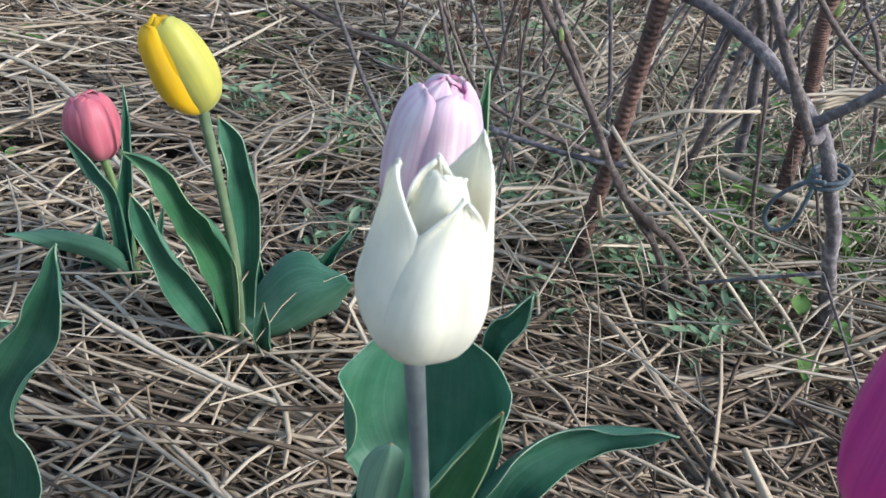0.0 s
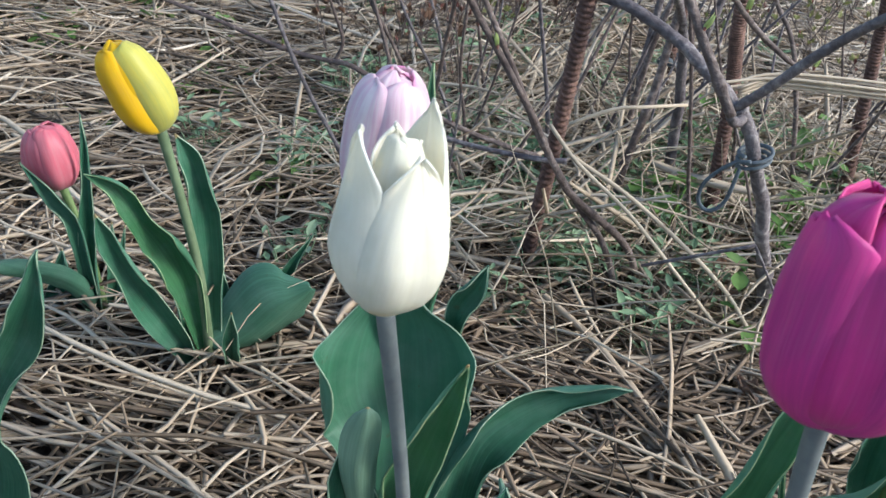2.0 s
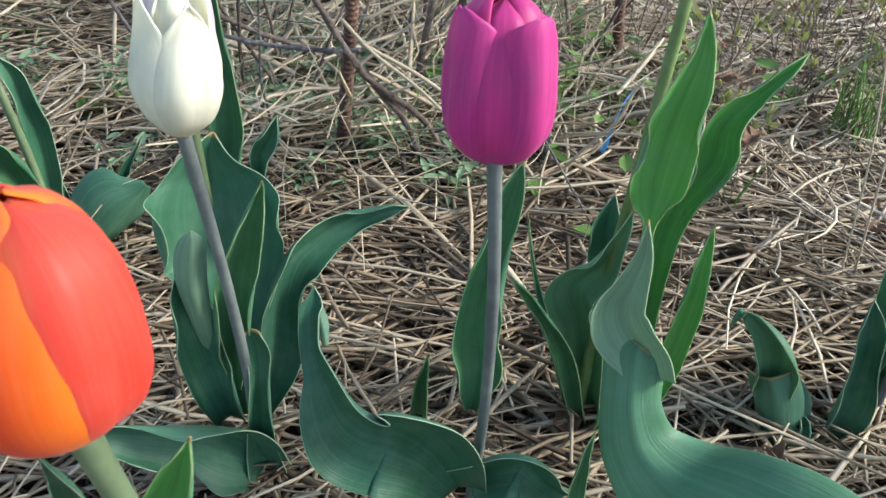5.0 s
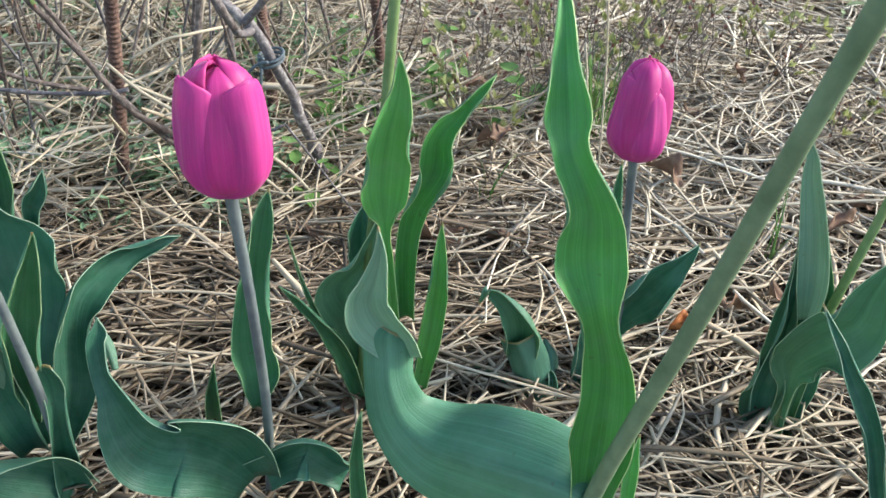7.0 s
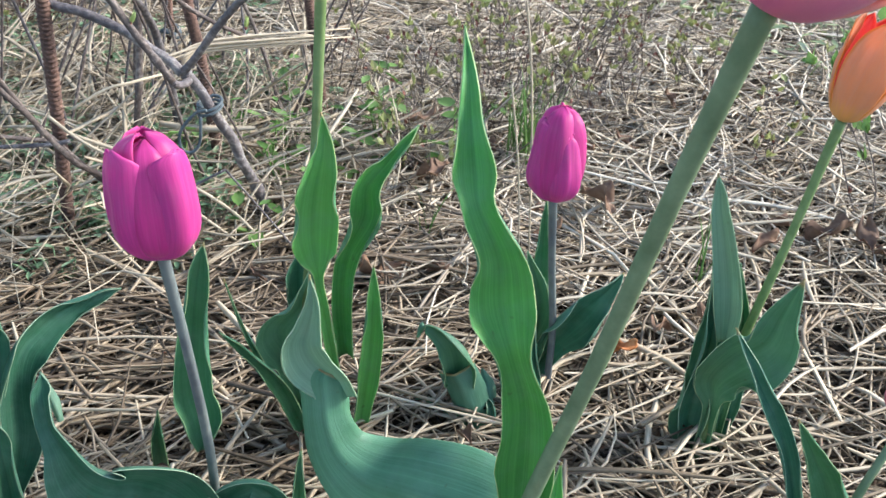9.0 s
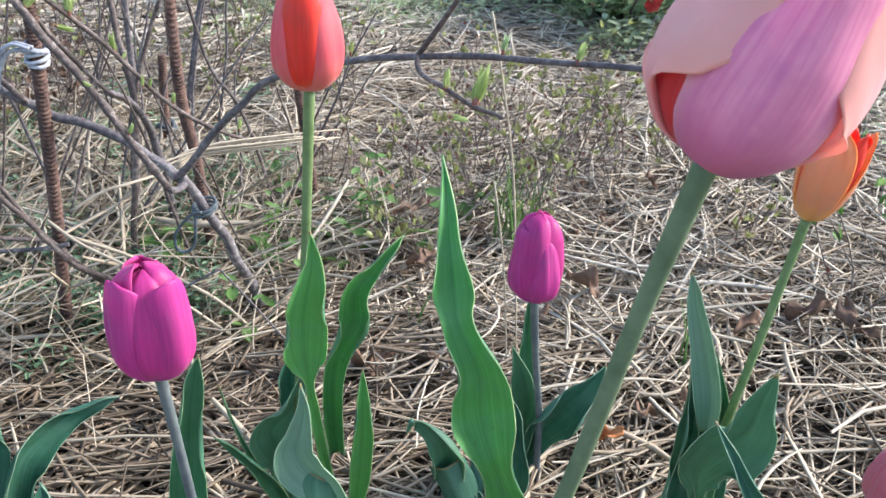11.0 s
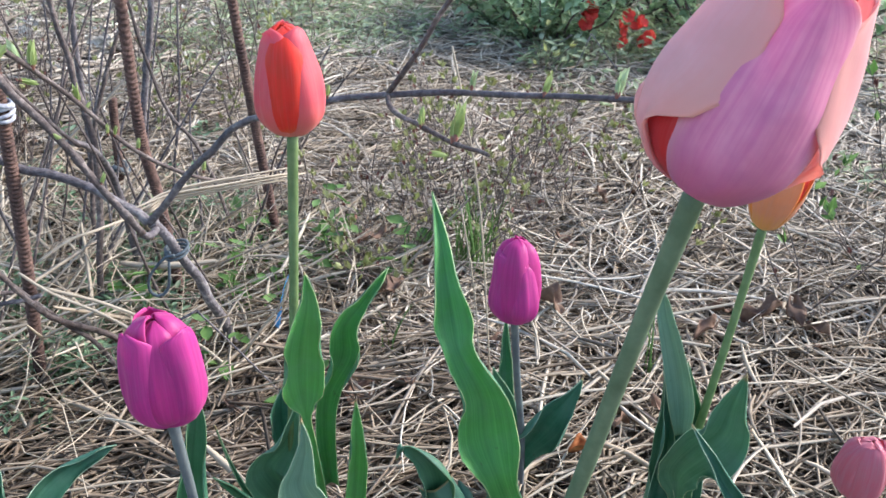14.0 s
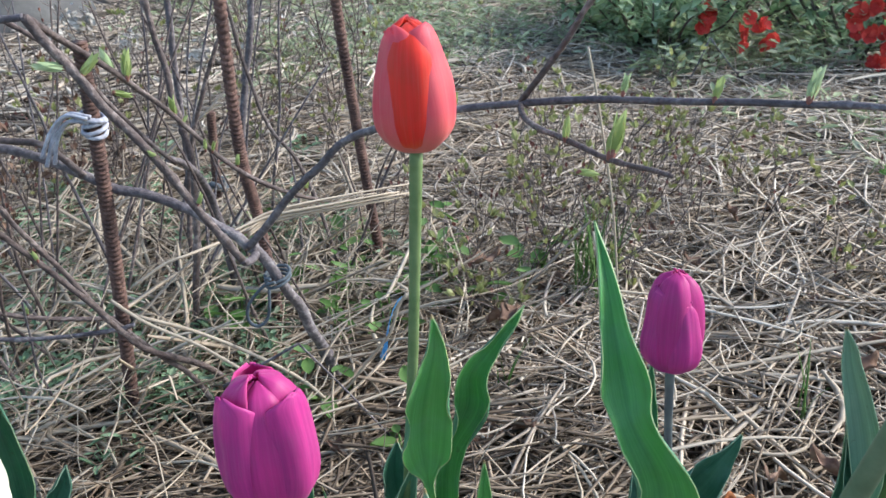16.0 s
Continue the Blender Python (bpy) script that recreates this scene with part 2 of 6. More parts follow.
TWIG = grain_material("twig_bark", [(0.25, (0.075, 0.056, 0.05)), (0.55, (0.15, 0.115, 0.10)), (0.8, (0.28, 0.225, 0.19))], 130, None, 0.75, 0.5, 0.001)
BARK_BROWN = grain_material("bark_brown", [(0.25, (0.060, 0.042, 0.038)), (0.55, (0.13, 0.098, 0.088)), (0.8, (0.30, 0.24, 0.215))], 220, None, 0.7, 1.0, 0.002)
RUST = grain_material("rusty_steel", [(0.25, (0.048, 0.029, 0.026)), (0.5, (0.115, 0.066, 0.052)), (0.8, (0.22, 0.128, 0.098))], 260, None, 0.85, 1.0, 0.0015)
SEED_HEAD = grain_material("dried_flower_head", [(0.25, (0.30, 0.26, 0.22)), (0.7, (0.58, 0.54, 0.48))], 150, None, 0.85, 0.4, 0.001, 0.5)
DRY_LEAF = grain_material("dry_leaf", [(0.25, (0.085, 0.045, 0.030)), (0.55, (0.19, 0.110, 0.072)), (0.8, (0.32, 0.22, 0.155))], 120, None, 0.75, 0.5, 0.001, 0.3)
RUSSET = grain_material("russet_leaf", [(0.25, (0.24, 0.07, 0.02)), (0.55, (0.45, 0.17, 0.06)), (0.8, (0.6, 0.30, 0.14))], 120, None, 0.7, 0.5, 0.001)
CORD = grain_material("grey_cord", [(0.25, (0.05, 0.06, 0.07)), (0.7, (0.12, 0.14, 0.155))], 300, None, 0.7, 0.8, 0.0006)
RAG = grain_material("white_cord", [(0.25, (0.28, 0.28, 0.32)), (0.7, (0.55, 0.55, 0.60))], 300, None, 0.85, 0.8, 0.0006)
PALE_BUD = grain_material("bud_pale_green", [(0.25, (0.34, 0.44, 0.22)), (0.7, (0.54, 0.62, 0.38))], 160, None, 0.55, 0.3, 0.0006, 0.4, 0.4)
RED_BUD = grain_material("bud_reddish", [(0.25, (0.16, 0.06, 0.05)), (0.7, (0.30, 0.13, 0.10))], 160, None, 0.55, 0.3, 0.0006, 0.4)
BLUE = grain_material("blue_film", [(0.25, (0.05, 0.22, 0.50)), (0.6, (0.10, 0.36, 0.70)), (0.8, (0.55, 0.66, 0.75))], 150, None, 0.4, 0.3, 0.0006)
BUD = grain_material("bud_green", [(0.25, (0.27, 0.34, 0.10)), (0.7, (0.45, 0.52, 0.22))], 160, None, 0.5, 0.3, 0.0006, 0.4, 0.4)
WEED = grain_material("weed_green", [(0.2, (0.085, 0.17, 0.04)), (0.5, (0.155, 0.27, 0.075)), (0.85, (0.245, 0.37, 0.13))], 120, None, 0.6, 0.3, 0.0006, 0.6, 0.35)
# far weeds: pale grey-green, with the haze of distance put into the colour
FAR_WEED = grain_material("weed_haze_grey", [(0.2, (0.28, 0.33, 0.18)), (0.5, (0.40, 0.46, 0.27)), (0.85, (0.53, 0.57, 0.40))], 120, None, 0.65, 0.3, 0.0006, 0.6, 0.4)
FERNY = grain_material("weed_blue_green", [(0.2, (0.16, 0.26, 0.145)), (0.5, (0.27, 0.40, 0.235)), (0.85, (0.40, 0.52, 0.33))], 120, None, 0.65, 0.3, 0.0006, 0.6, 0.4)
SPROUT = grain_material("sprout_green", [(0.2, (0.20, 0.19, 0.08)), (0.5, (0.29, 0.31, 0.11)), (0.85, (0.42, 0.42, 0.20))], 120, None, 0.55, 0.3, 0.0006, 0.6, 0.35)
QUINCE_RED = grain_material("quince_red", [(0.2, (0.42, 0.030, 0.030)), (0.6, (0.66, 0.070, 0.055)), (0.85, (0.78, 0.14, 0.10))], 120, None, 0.5, 0.3, 0.0006, 0.4, 0.3)
# quince leaves: haze painted in as a paler, bluish grey-green
HAZE_LEAF = grain_material("shrub_leaf_haze_grey", [(0.2, (0.18, 0.28, 0.15)), (0.5, (0.34, 0.46, 0.26)), (0.85, (0.52, 0.61, 0.41))], 100, None, 0.5, 0.3, 0.0006, 0.6, 0.4)
CONCRETE = grain_material("old_concrete", [(0.25, (0.070, 0.070, 0.070)), (0.6, (0.120, 0.115, 0.110)), (0.85, (0.170, 0.165, 0.155))], 20, None, 0.9, 0.7, 0.004)


# ---- shaping helpers ----
def spline(points, steps):
    """Points along a smooth curve (Catmull-Rom) through rows of numbers."""
    p = np.array(points, float)
    p = np.vstack([2 * p[0] - p[1], p, 2 * p[-1] - p[-2]])
    rows = []
    n = len(p) - 3
    for k in range(steps + 1):
        s = k / steps * n
        i = min(int(s), n - 1)
        f = s - i
        a, b, c, d = p[i], p[i + 1], p[i + 2], p[i + 3]
        rows.append(0.5 * (2 * b + (c - a) * f + (2 * a - 5 * b + 4 * c - d) * f * f + (3 * b - a - 3 * c + d) * f ** 3))
    return np.array(rows)


def unit(v):
    return v / max(1e-9, float(np.linalg.norm(v)))


def mesh_of(name, verts, faces, material, uvs=None, smooth=True):
    me = bpy.data.meshes.new(name)
    me.from_pydata([tuple(v) for v in verts], [], faces)
    if uvs is not None:
        layer = me.uv_layers.new(name="UVMap")
        loops = np.empty(len(me.loops), dtype=np.int32)
        me.loops.foreach_get("vertex_index", loops)
        layer.data.foreach_set("uv", np.asarray(uvs, dtype=np.float32)[loops].ravel())
    if smooth:
        me.polygons.foreach_set("use_smooth", [True] * len(me.polygons))
    me.materials.append(material)
    me.update()
    return me


def part(name, me, parent, label=""):
    ob = new(name, me)
    ob.parent = parent
    ob.matrix_parent_inverse = parent.matrix_world.inverted()
    if label:
        tagged(ob, label)
    return ob


def root(name, at, label, category, group=""):
    ob = new(name)
    ob.location = at
    ob.empty_display_size = 0.02
    bpy.context.view_layer.update()
    return tagged(ob, label, category, group)


def tube_data(points, radii, sides=8, steps=None, start=0, ribs=None):
    """Vertices and faces of a closed, tapering, bent rod."""
    pts = spline(points, steps or max(4, 5 * (len(points) - 1))) if len(points) > 1 else np.array(points)
    n = len(pts)
    r = np.interp(np.linspace(0, 1, n), np.linspace(0, 1, len(radii)), radii)
    t = np.gradient(pts, axis=0)
    x = unit(np.cross(t[0], (0.3, 0.2, 1.0) if abs(t[0][2]) < 0.8 * np.linalg.norm(t[0]) else (1.0, 0.1, 0)))
    verts, faces = [], []
    for i in range(n):
        d = unit(t[i])
        x = unit(x - d * np.dot(x, d))
        y = np.cross(d, x)
        for k in range(sides):
            a = 2 * math.pi * k / sides
            rr = r[i] * (ribs(i, a) if ribs else 1.0)
            verts.append(pts[i] + rr * (math.cos(a) * x + math.sin(a) * y))
    for i in range(n - 1):
        for k in range(sides):
            a, b = i * sides + k, i * sides + (k + 1) % sides
            faces.append((start + a, start + b, start + b + sides, start + a + sides))
    faces.append(tuple(start + k for k in reversed(range(sides))))
    faces.append(tuple(start + (n - 1) * sides + k for k in range(sides)))
    return verts, faces


def tube(name, points, radii, material, sides=8, steps=None, ribs=None):
    return mesh_of(name, *tube_data(points, radii, sides, steps, 0, ribs), material)


def sheet_mesh(name, grid, thickness, material, under=None):
    """A thin solid from a grid of rows (along) of points (across), rounded off at its rim."""
    g = np.array(grid)
    nv, nu = g.shape[:2]
    du = np.gradient(g, axis=1)
    dv = np.gradient(g, axis=0)
    nrm = np.cross(dv, du)
    nrm /= np.maximum(np.linalg.norm(nrm, axis=2, keepdims=True), 1e-9)
    u = np.linspace(-1, 1, nu)
    swell = np.sqrt(np.maximum(0.05, 1 - u ** 6))[None, :, None] * thickness / 2
    top, low = g + nrm * swell, g - nrm * swell
    verts = np.vstack([top.reshape(-1, 3), low.reshape(-1, 3)])
    uu, vv = np.meshgrid(np.linspace(0, 1, nu), np.linspace(0, 1, nv))
    uvs = np.vstack([np.stack([uu, vv], -1).reshape(-1, 2)] * 2)
    faces, o = [], nv * nu
    for i in range(nv - 1):
        for k in range(nu - 1):
            a = i * nu + k
            faces.append((a, a + 1, a + nu + 1, a + nu))
            faces.append((o + a, o + a + nu, o + a + nu + 1, o + a + 1))
        a, b = i * nu, i * nu + nu - 1
        faces.append((a, a + nu, o + a + nu, o + a))
        faces.append((b, o + b, o + b + nu, b + nu))
    for k in range(nu - 1):
        a, b = k, (nv - 1) * nu + k
        faces.append((a, o + a, o + a + 1, a + 1))
        faces.append((b, b + 1, o + b + 1, o + b))
    me = mesh_of(name, verts, faces, material, uvs)
    if under is not None:
        me.materials.append(under)
        side = [0] * len(faces)
        for i in range(nv - 1):
            first = i * (2 * (nu - 1) + 2)
            for k in range(nu - 1):
                side[first + 2 * k + 1] = 1
        me.polygons.foreach_set("material_index", side)
    return me


def blade_mesh(rows, cup, kind, wave=0.0, thickness=0.0010, nu=23, nv=52, seed=0):
    """A tulip leaf along a bent spine, channelled, with wavy margins that fold over here and there.
    Each row: place, width, and the bearing and rise of its cross direction."""
    rnd = random.Random(seed * 13 + int(abs(rows[0][0]) * 1000))
    keys = []
    for x, y, z, w, az, el in rows:
        a, e = radians(az), radians(el)
        keys.append((x, y, z, w, math.cos(a) * math.cos(e), math.sin(a) * math.cos(e), math.sin(e)))
    s = spline(keys, nv)
    p, w, side = s[:, :3], np.maximum(s[:, 3] * 1.08, 0.0004), s[:, 4:7]
    v = np.linspace(0, 1, nv + 1)
    t = np.gradient(p, axis=0)
    length = float(np.sum(np.linalg.norm(np.diff(p, axis=0), axis=1)))
    waves = max(1.5, length / 0.055)
    ph1, ph2, ph3, ph4 = (rnd.uniform(0, 6.28) for _ in range(4))
    fold1, fold2 = (rnd.uniform(0.8, 2.1), rnd.uniform(0.8, 2.1)) if wave >= 0 else (0.2, 0.2)
    sgn = 1.0 if cup > 0 else -1.0
    crease = 0.20 if wave >= 0 else 0.06
    u = np.sin(np.linspace(-math.pi / 2, math.pi / 2, nu))
    du, um = np.diff(u), (u[1:] + u[:-1]) / 2
    reach = np.clip((np.abs(um) - 0.60) / 0.36, 0, 1) ** 1.5
    mid = nu // 2
    grid = []
    for i in range(nv + 1):
        d = unit(t[i])
        a = unit(side[i] - d * np.dot(side[i], d))
        n = np.cross(d, a)
        ease = math.sin(math.pi * min(1, 0.04 + 0.96 * v[i])) ** 0.6
        left = (fold1 * max(0.0, math.sin(5.0 * waves * v[i] + ph3)) + 0.15) * ease
        right = (fold2 * max(0.0, math.sin(4.6 * waves * v[i] + ph4)) + 0.15) * ease
        th = np.arctan(3.2 * cup * um) + sgn * crease * np.tanh(um * 9) + sgn * np.sign(um) * reach * np.where(um < 0, left, right)
        x = np.concatenate([[0], np.cumsum(np.cos(th) * du)])
        l = np.concatenate([[0], np.cumsum(np.sin(th) * du)])
        x, l = x - x[mid], l - l[mid]
        ripple = np.where(u < 0, np.sin(6.28 * waves * v[i] + ph1), np.sin(6.28 * waves * 0.9 * v[i] + ph2))
        l = l - 0.3 * cup + (wave + 0.13) * ease * np.abs(u) ** 3 * ripple - 0.05 * np.exp(-(u * 7) ** 2) * sgn
        grid.append([p[i] + a * (w[i] / 2 * k) + n * (w[i] / 2 * q) for k, q in zip(x, l)])
    inner, outer = LEAF[kind], UNDER[kind]
    return sheet_mesh("leaf", grid, thickness, outer if cup < 0 else inner, inner if cup < 0 else outer)


WIDE = {
    "round": [(0, 0.34), (0.08, 0.58), (0.25, 0.90), (0.45, 1.0), (0.65, 1.0), (0.8, 0.95), (0.9, 0.80), (0.96, 0.56), (1, 0.12)],
    "point": [(0, 0.34), (0.08, 0.60), (0.22, 0.92), (0.36, 1.0), (0.52, 0.92), (0.68, 0.72), (0.82, 0.46), (0.92, 0.22), (1, 0.015)],
    "spade": [(0, 0.34), (0.08, 0.60), (0.25, 0.92), (0.42, 1.0), (0.6, 0.96), (0.76, 0.80), (0.88, 0.55), (0.95, 0.30), (1, 0.02)],
    "lifted": [(0, 0.10), (0.08, 0.10), (0.20, 0.11), (0.27, 0.30), (0.36, 0.74), (0.5, 0.97), (0.62, 1.0), (0.76, 0.84), (0.88, 0.55), (0.95, 0.30), (1, 0.02)],
}


def petal_mesh(height, profile, half, shape, angle, inset=1.0, curl=0.12, flare=0.0, close=0.0, seed=0, material=None, fold=0.0, wide=1.0, tight=0.80, nu=21, nv=36):
    """One petal of a cup that opens upwards from the origin; profile: radius at even steps of height."""
    rnd = random.Random(seed)
    at = np.linspace(0, 1, len(profile))
    curve = spline([(a, b) for a, b in zip(at, profile)], nv)
    wx, wy = zip(*WIDE[shape])
    e, g = np.array((math.cos(angle), math.sin(angle), 0)), np.array((-math.sin(angle), math.cos(angle), 0))
    ph, ph2, skew = rnd.uniform(0, 6.28), rnd.uniform(0, 6.28), rnd.uniform(-0.05, 0.05)
    u = np.linspace(-1, 1, nu)
    grid = []
    for i in range(nv + 1):
        v = i / nv
        r, level = curve[i][1] * inset * (1 - close * v ** 3), curve[i][0] * height
        if fold and v > 0.80:
            tip = radians(fold) * (v - 0.80) / 0.20
            r, level = r * math.cos(tip), height * (0.80 + 0.20 * math.sin(tip) / math.sin(radians(fold)))
        bend = max(r * tight, 0.0022)
        rough = half * min(1.0, (r / (0.75 * half)) ** 1.5)
        hw = min(half * min(1.0, inset) * float(np.interp(v, wx, wy)), 1.36 * bend) * wide
        row = []
        for k in u:
            th = k * hw / bend
            rr = r - bend + bend * math.cos(th) - curl * hw * k * k * 0.5
            rr += flare * v ** 4 * height * (1 - 0.4 * k * k)
            rr += 0.022 * rough * math.sin(4 * k + 6 * v + ph) * v + 0.055 * rough * math.exp(-(k * 4.5) ** 2) * math.sin(3.1 * v)
            rr += 0.05 * rough * abs(k) ** 4 * (1 + 0.9 * math.sin(9 * v + ph2 + (2 if k > 0 else 0))) - 0.03 * rough * math.exp(-((abs(k) - 0.72) * 5) ** 2)
            rr += 0.05 * rough * noise.noise(Vector((3.2 * k + ph, 4.0 * v, ph2))) + 0.014 * rough * math.sin(13 * k + 2 * v + ph2) * v
            z = level + 0.016 * height * (v ** 6) * math.sin(7 * k + ph2) - 0.045 * height * math.exp(-((v - 0.08) / 0.07) ** 2) - 0.03 * height * k * k * v * math.sin(3 * v + ph)
            row.append(e * rr + g * (bend * math.sin(th) + skew * half * v * v) + np.array((0, 0, z)))
        grid.append(row)
    return sheet_mesh("petal", grid, 0.0009, material)


FORMS = {
    # radius and height along a petal's middle, from the joint to the tip
    "goblet": [(0.14, 0.03), (0.40, -0.02), (0.70, 0.06), (0.92, 0.20), (1.0, 0.38), (1.0, 0.56), (0.96, 0.75), (0.90, 0.89), (0.80, 1.0)],
    "lily": [(0.14, 0.03), (0.32, 0.0), (0.58, 0.06), (0.84, 0.17), (1.0, 0.35), (0.94, 0.54), (0.82, 0.74), (0.75, 0.89), (0.70, 1.0)],
    "shut": [(0.14, 0.03), (0.40, -0.02), (0.72, 0.06), (0.93, 0.20), (1.0, 0.38), (0.97, 0.56), (0.87, 0.75), (0.70, 0.90), (0.42, 1.0)],
    "dome": [(0.14, 0.03), (0.42, -0.01), (0.74, 0.07), (0.94, 0.20), (1.0, 0.38), (0.98, 0.58), (0.86, 0.78), (0.56, 0.93), (0.08, 1.0)],
    "taper": [(0.14, 0.03), (0.42, -0.02), (0.74, 0.06), (0.95, 0.18), (1.0, 0.34), (0.94, 0.54), (0.83, 0.74), (0.72, 0.89), (0.54, 1.0)],
}
BREADTH = {
    "broad": [(0, 0.30), (0.08, 0.50), (0.2, 0.78), (0.36, 0.97), (0.55, 1.0), (0.74, 0.98), (0.85, 0.88), (0.92, 0.72), (0.97, 0.46), (1, 0.08)],
    "point": [(0, 0.34), (0.08, 0.56), (0.2, 0.85), (0.36, 1.0), (0.5, 0.96), (0.66, 0.78), (0.80, 0.52), (0.91, 0.26), (1, 0.02)],
}


def cup_petal(height, form, radius, half, bearing, material, shape="broad", inset=1.0, tall=1.0, tight=0.66, tip=0.0, wide=1.0, ruffle=1.0, twist=0.0, seed=0, nu=25, nv=44):
    """One petal of a goblet: bent more tightly than the goblet itself, so that its margins dive inwards and leave a deep
    seam beside its neighbour; a shallow groove down the middle, low ribs, loose margins and a tip of its own."""
    rnd = random.Random(seed)
    line = spline([(r * radius * inset, z * height * tall) for r, z in FORMS[form]], 160)
    run = np.concatenate([[0], np.cumsum(np.linalg.norm(np.diff(line, axis=0), axis=1))])
    run /= run[-1]
    wx, wy = zip(*BREADTH[shape])
    a = radians(bearing)
    e, g = np.array((math.cos(a), math.sin(a), 0)), np.array((-math.sin(a), math.cos(a), 0))
    ph = [rnd.uniform(0, 6.28) for _ in range(6)]
    loose = [rnd.uniform(-0.3, 1.0), rnd.uniform(-0.3, 1.0)]
    skew, lift = rnd.uniform(-0.07, 0.07), rnd.uniform(-0.05, 0.05)
    u = np.sin(np.linspace(-math.pi / 2, math.pi / 2, nu))
    grid = []
    for i in range(nv + 1):
        v = i / nv
        r, z = float(np.interp(v, run, line[:, 0])), float(np.interp(v, run, line[:, 1]))
        top = min(1.0, max(0.0, (v - 0.55) / 0.45))
        top = top * top * (3 - 2 * top)
        r *= 1 - tip * top
        firm = min(1.0, v / 0.22)
        bend = max(r * (1 + (tight - 1) * firm), 0.0018)
        hw = min(half * wide * float(np.interp(v, wx, wy)), 1.85 * bend)
        size = radius * firm
        row = []
        for k in u:
            th = k * hw / bend
            m = abs(k)
            rr = r - bend + bend * math.cos(th)
            rr += size * (0.045 * math.exp(-((m - 0.38) * 4) ** 2) - 0.055 * math.exp(-(k * 8) ** 2)) * math.sin(math.pi * min(1, v * 0.95 + 0.05))
            rr += size * ruffle * m ** 4 * (0.07 * loose[0 if k < 0 else 1] * top + 0.045 * math.sin(8 * v + ph[0 if k < 0 else 1]) * v)
            rr += size * (0.05 * noise.noise(Vector((2.4 * k + ph[2], 3.2 * v, ph[3]))) + 0.010 * math.sin(17 * k + 2 * v + ph[4]) * v)
            side = bend * math.sin(th) + size * (skew * v * v + twist * v * v * v) + 0.02 * size * math.sin(7 * v + ph[5]) * m * v
            up = z + height * (0.022 * top * math.sin(6 * k + ph[5]) * m + lift * k * v * v * 0.6 - 0.02 * m ** 2 * v)
            row.append(e * rr + g * side + np.array((0, 0, up)))
        grid.append(row)
    return sheet_mesh("petal", grid, 0.0008, material)


def tulip(name, label, foot, bend, joint, lean, height, profile, half, shape, petals, stem_material, plant, stem_r=0.0040, tall_stem=True):
    """One tulip plant: stem, leaves, and a bloom of single petals. lean: the way the bloom's axis points.
    petals: (bearing in degrees, inset, height, material, curl, flare, closing)."""
    thing = root(name, foot, label, "tulip", "tulips in the bed")
    if joint is not None:
        part("stem", tube("stem", [np.array(foot) - (0, 0, 0.01), *bend, joint], [stem_r * 1.25, stem_r * 1.05, stem_r, stem_r * 0.95, stem_r * 1.1], stem_material, 14, 30), thing)
        axis = Vector(lean).normalized()
        turn = Vector((0, 0, 1)).rotation_difference(axis).to_matrix().to_4x4()
        place = Matrix.Translation(joint) @ turn
        heart = tube("flower_base", [(0, 0, -0.002), (0, 0, 0.001), (0, 0, 0.004)], [stem_r, stem_r * 1.5, stem_r * 1.2], stem_material, 12, 4)
        heart.transform(place)
        bloom = part("flower_base", heart, thing)
        for i, row in enumerate(petals):
            if isinstance(row, dict):
                me = cup_petal(height, row.pop("form", shape), profile, half, seed=i * 11 + len(plant) * 5 + int(foot[0] * 1000), **row)
                me.transform(place)
                part("petal", me, bloom)
                continue
            bearing, inset, tall, mat, curl, flare, close, *own = row
            form, fold, wide = own if len(own) == 3 else (own[0] if own else shape, 66.0 if (own[0] if own else shape) == "round" else 0.0, 1.0)
            me = petal_mesh(height * tall, profile, half, form, radians(bearing), inset, curl, flare, close, i * 7 + len(name) + len(plant), mat, fold, wide)
            me.transform(place)
            part("petal", me, bloom)
    for i, (rows, cup, mat, wave) in enumerate(LEAVES.get(plant, ())):
        part("leaf", blade_mesh(rows, cup, mat, wave, seed=i), thing)
    return thing


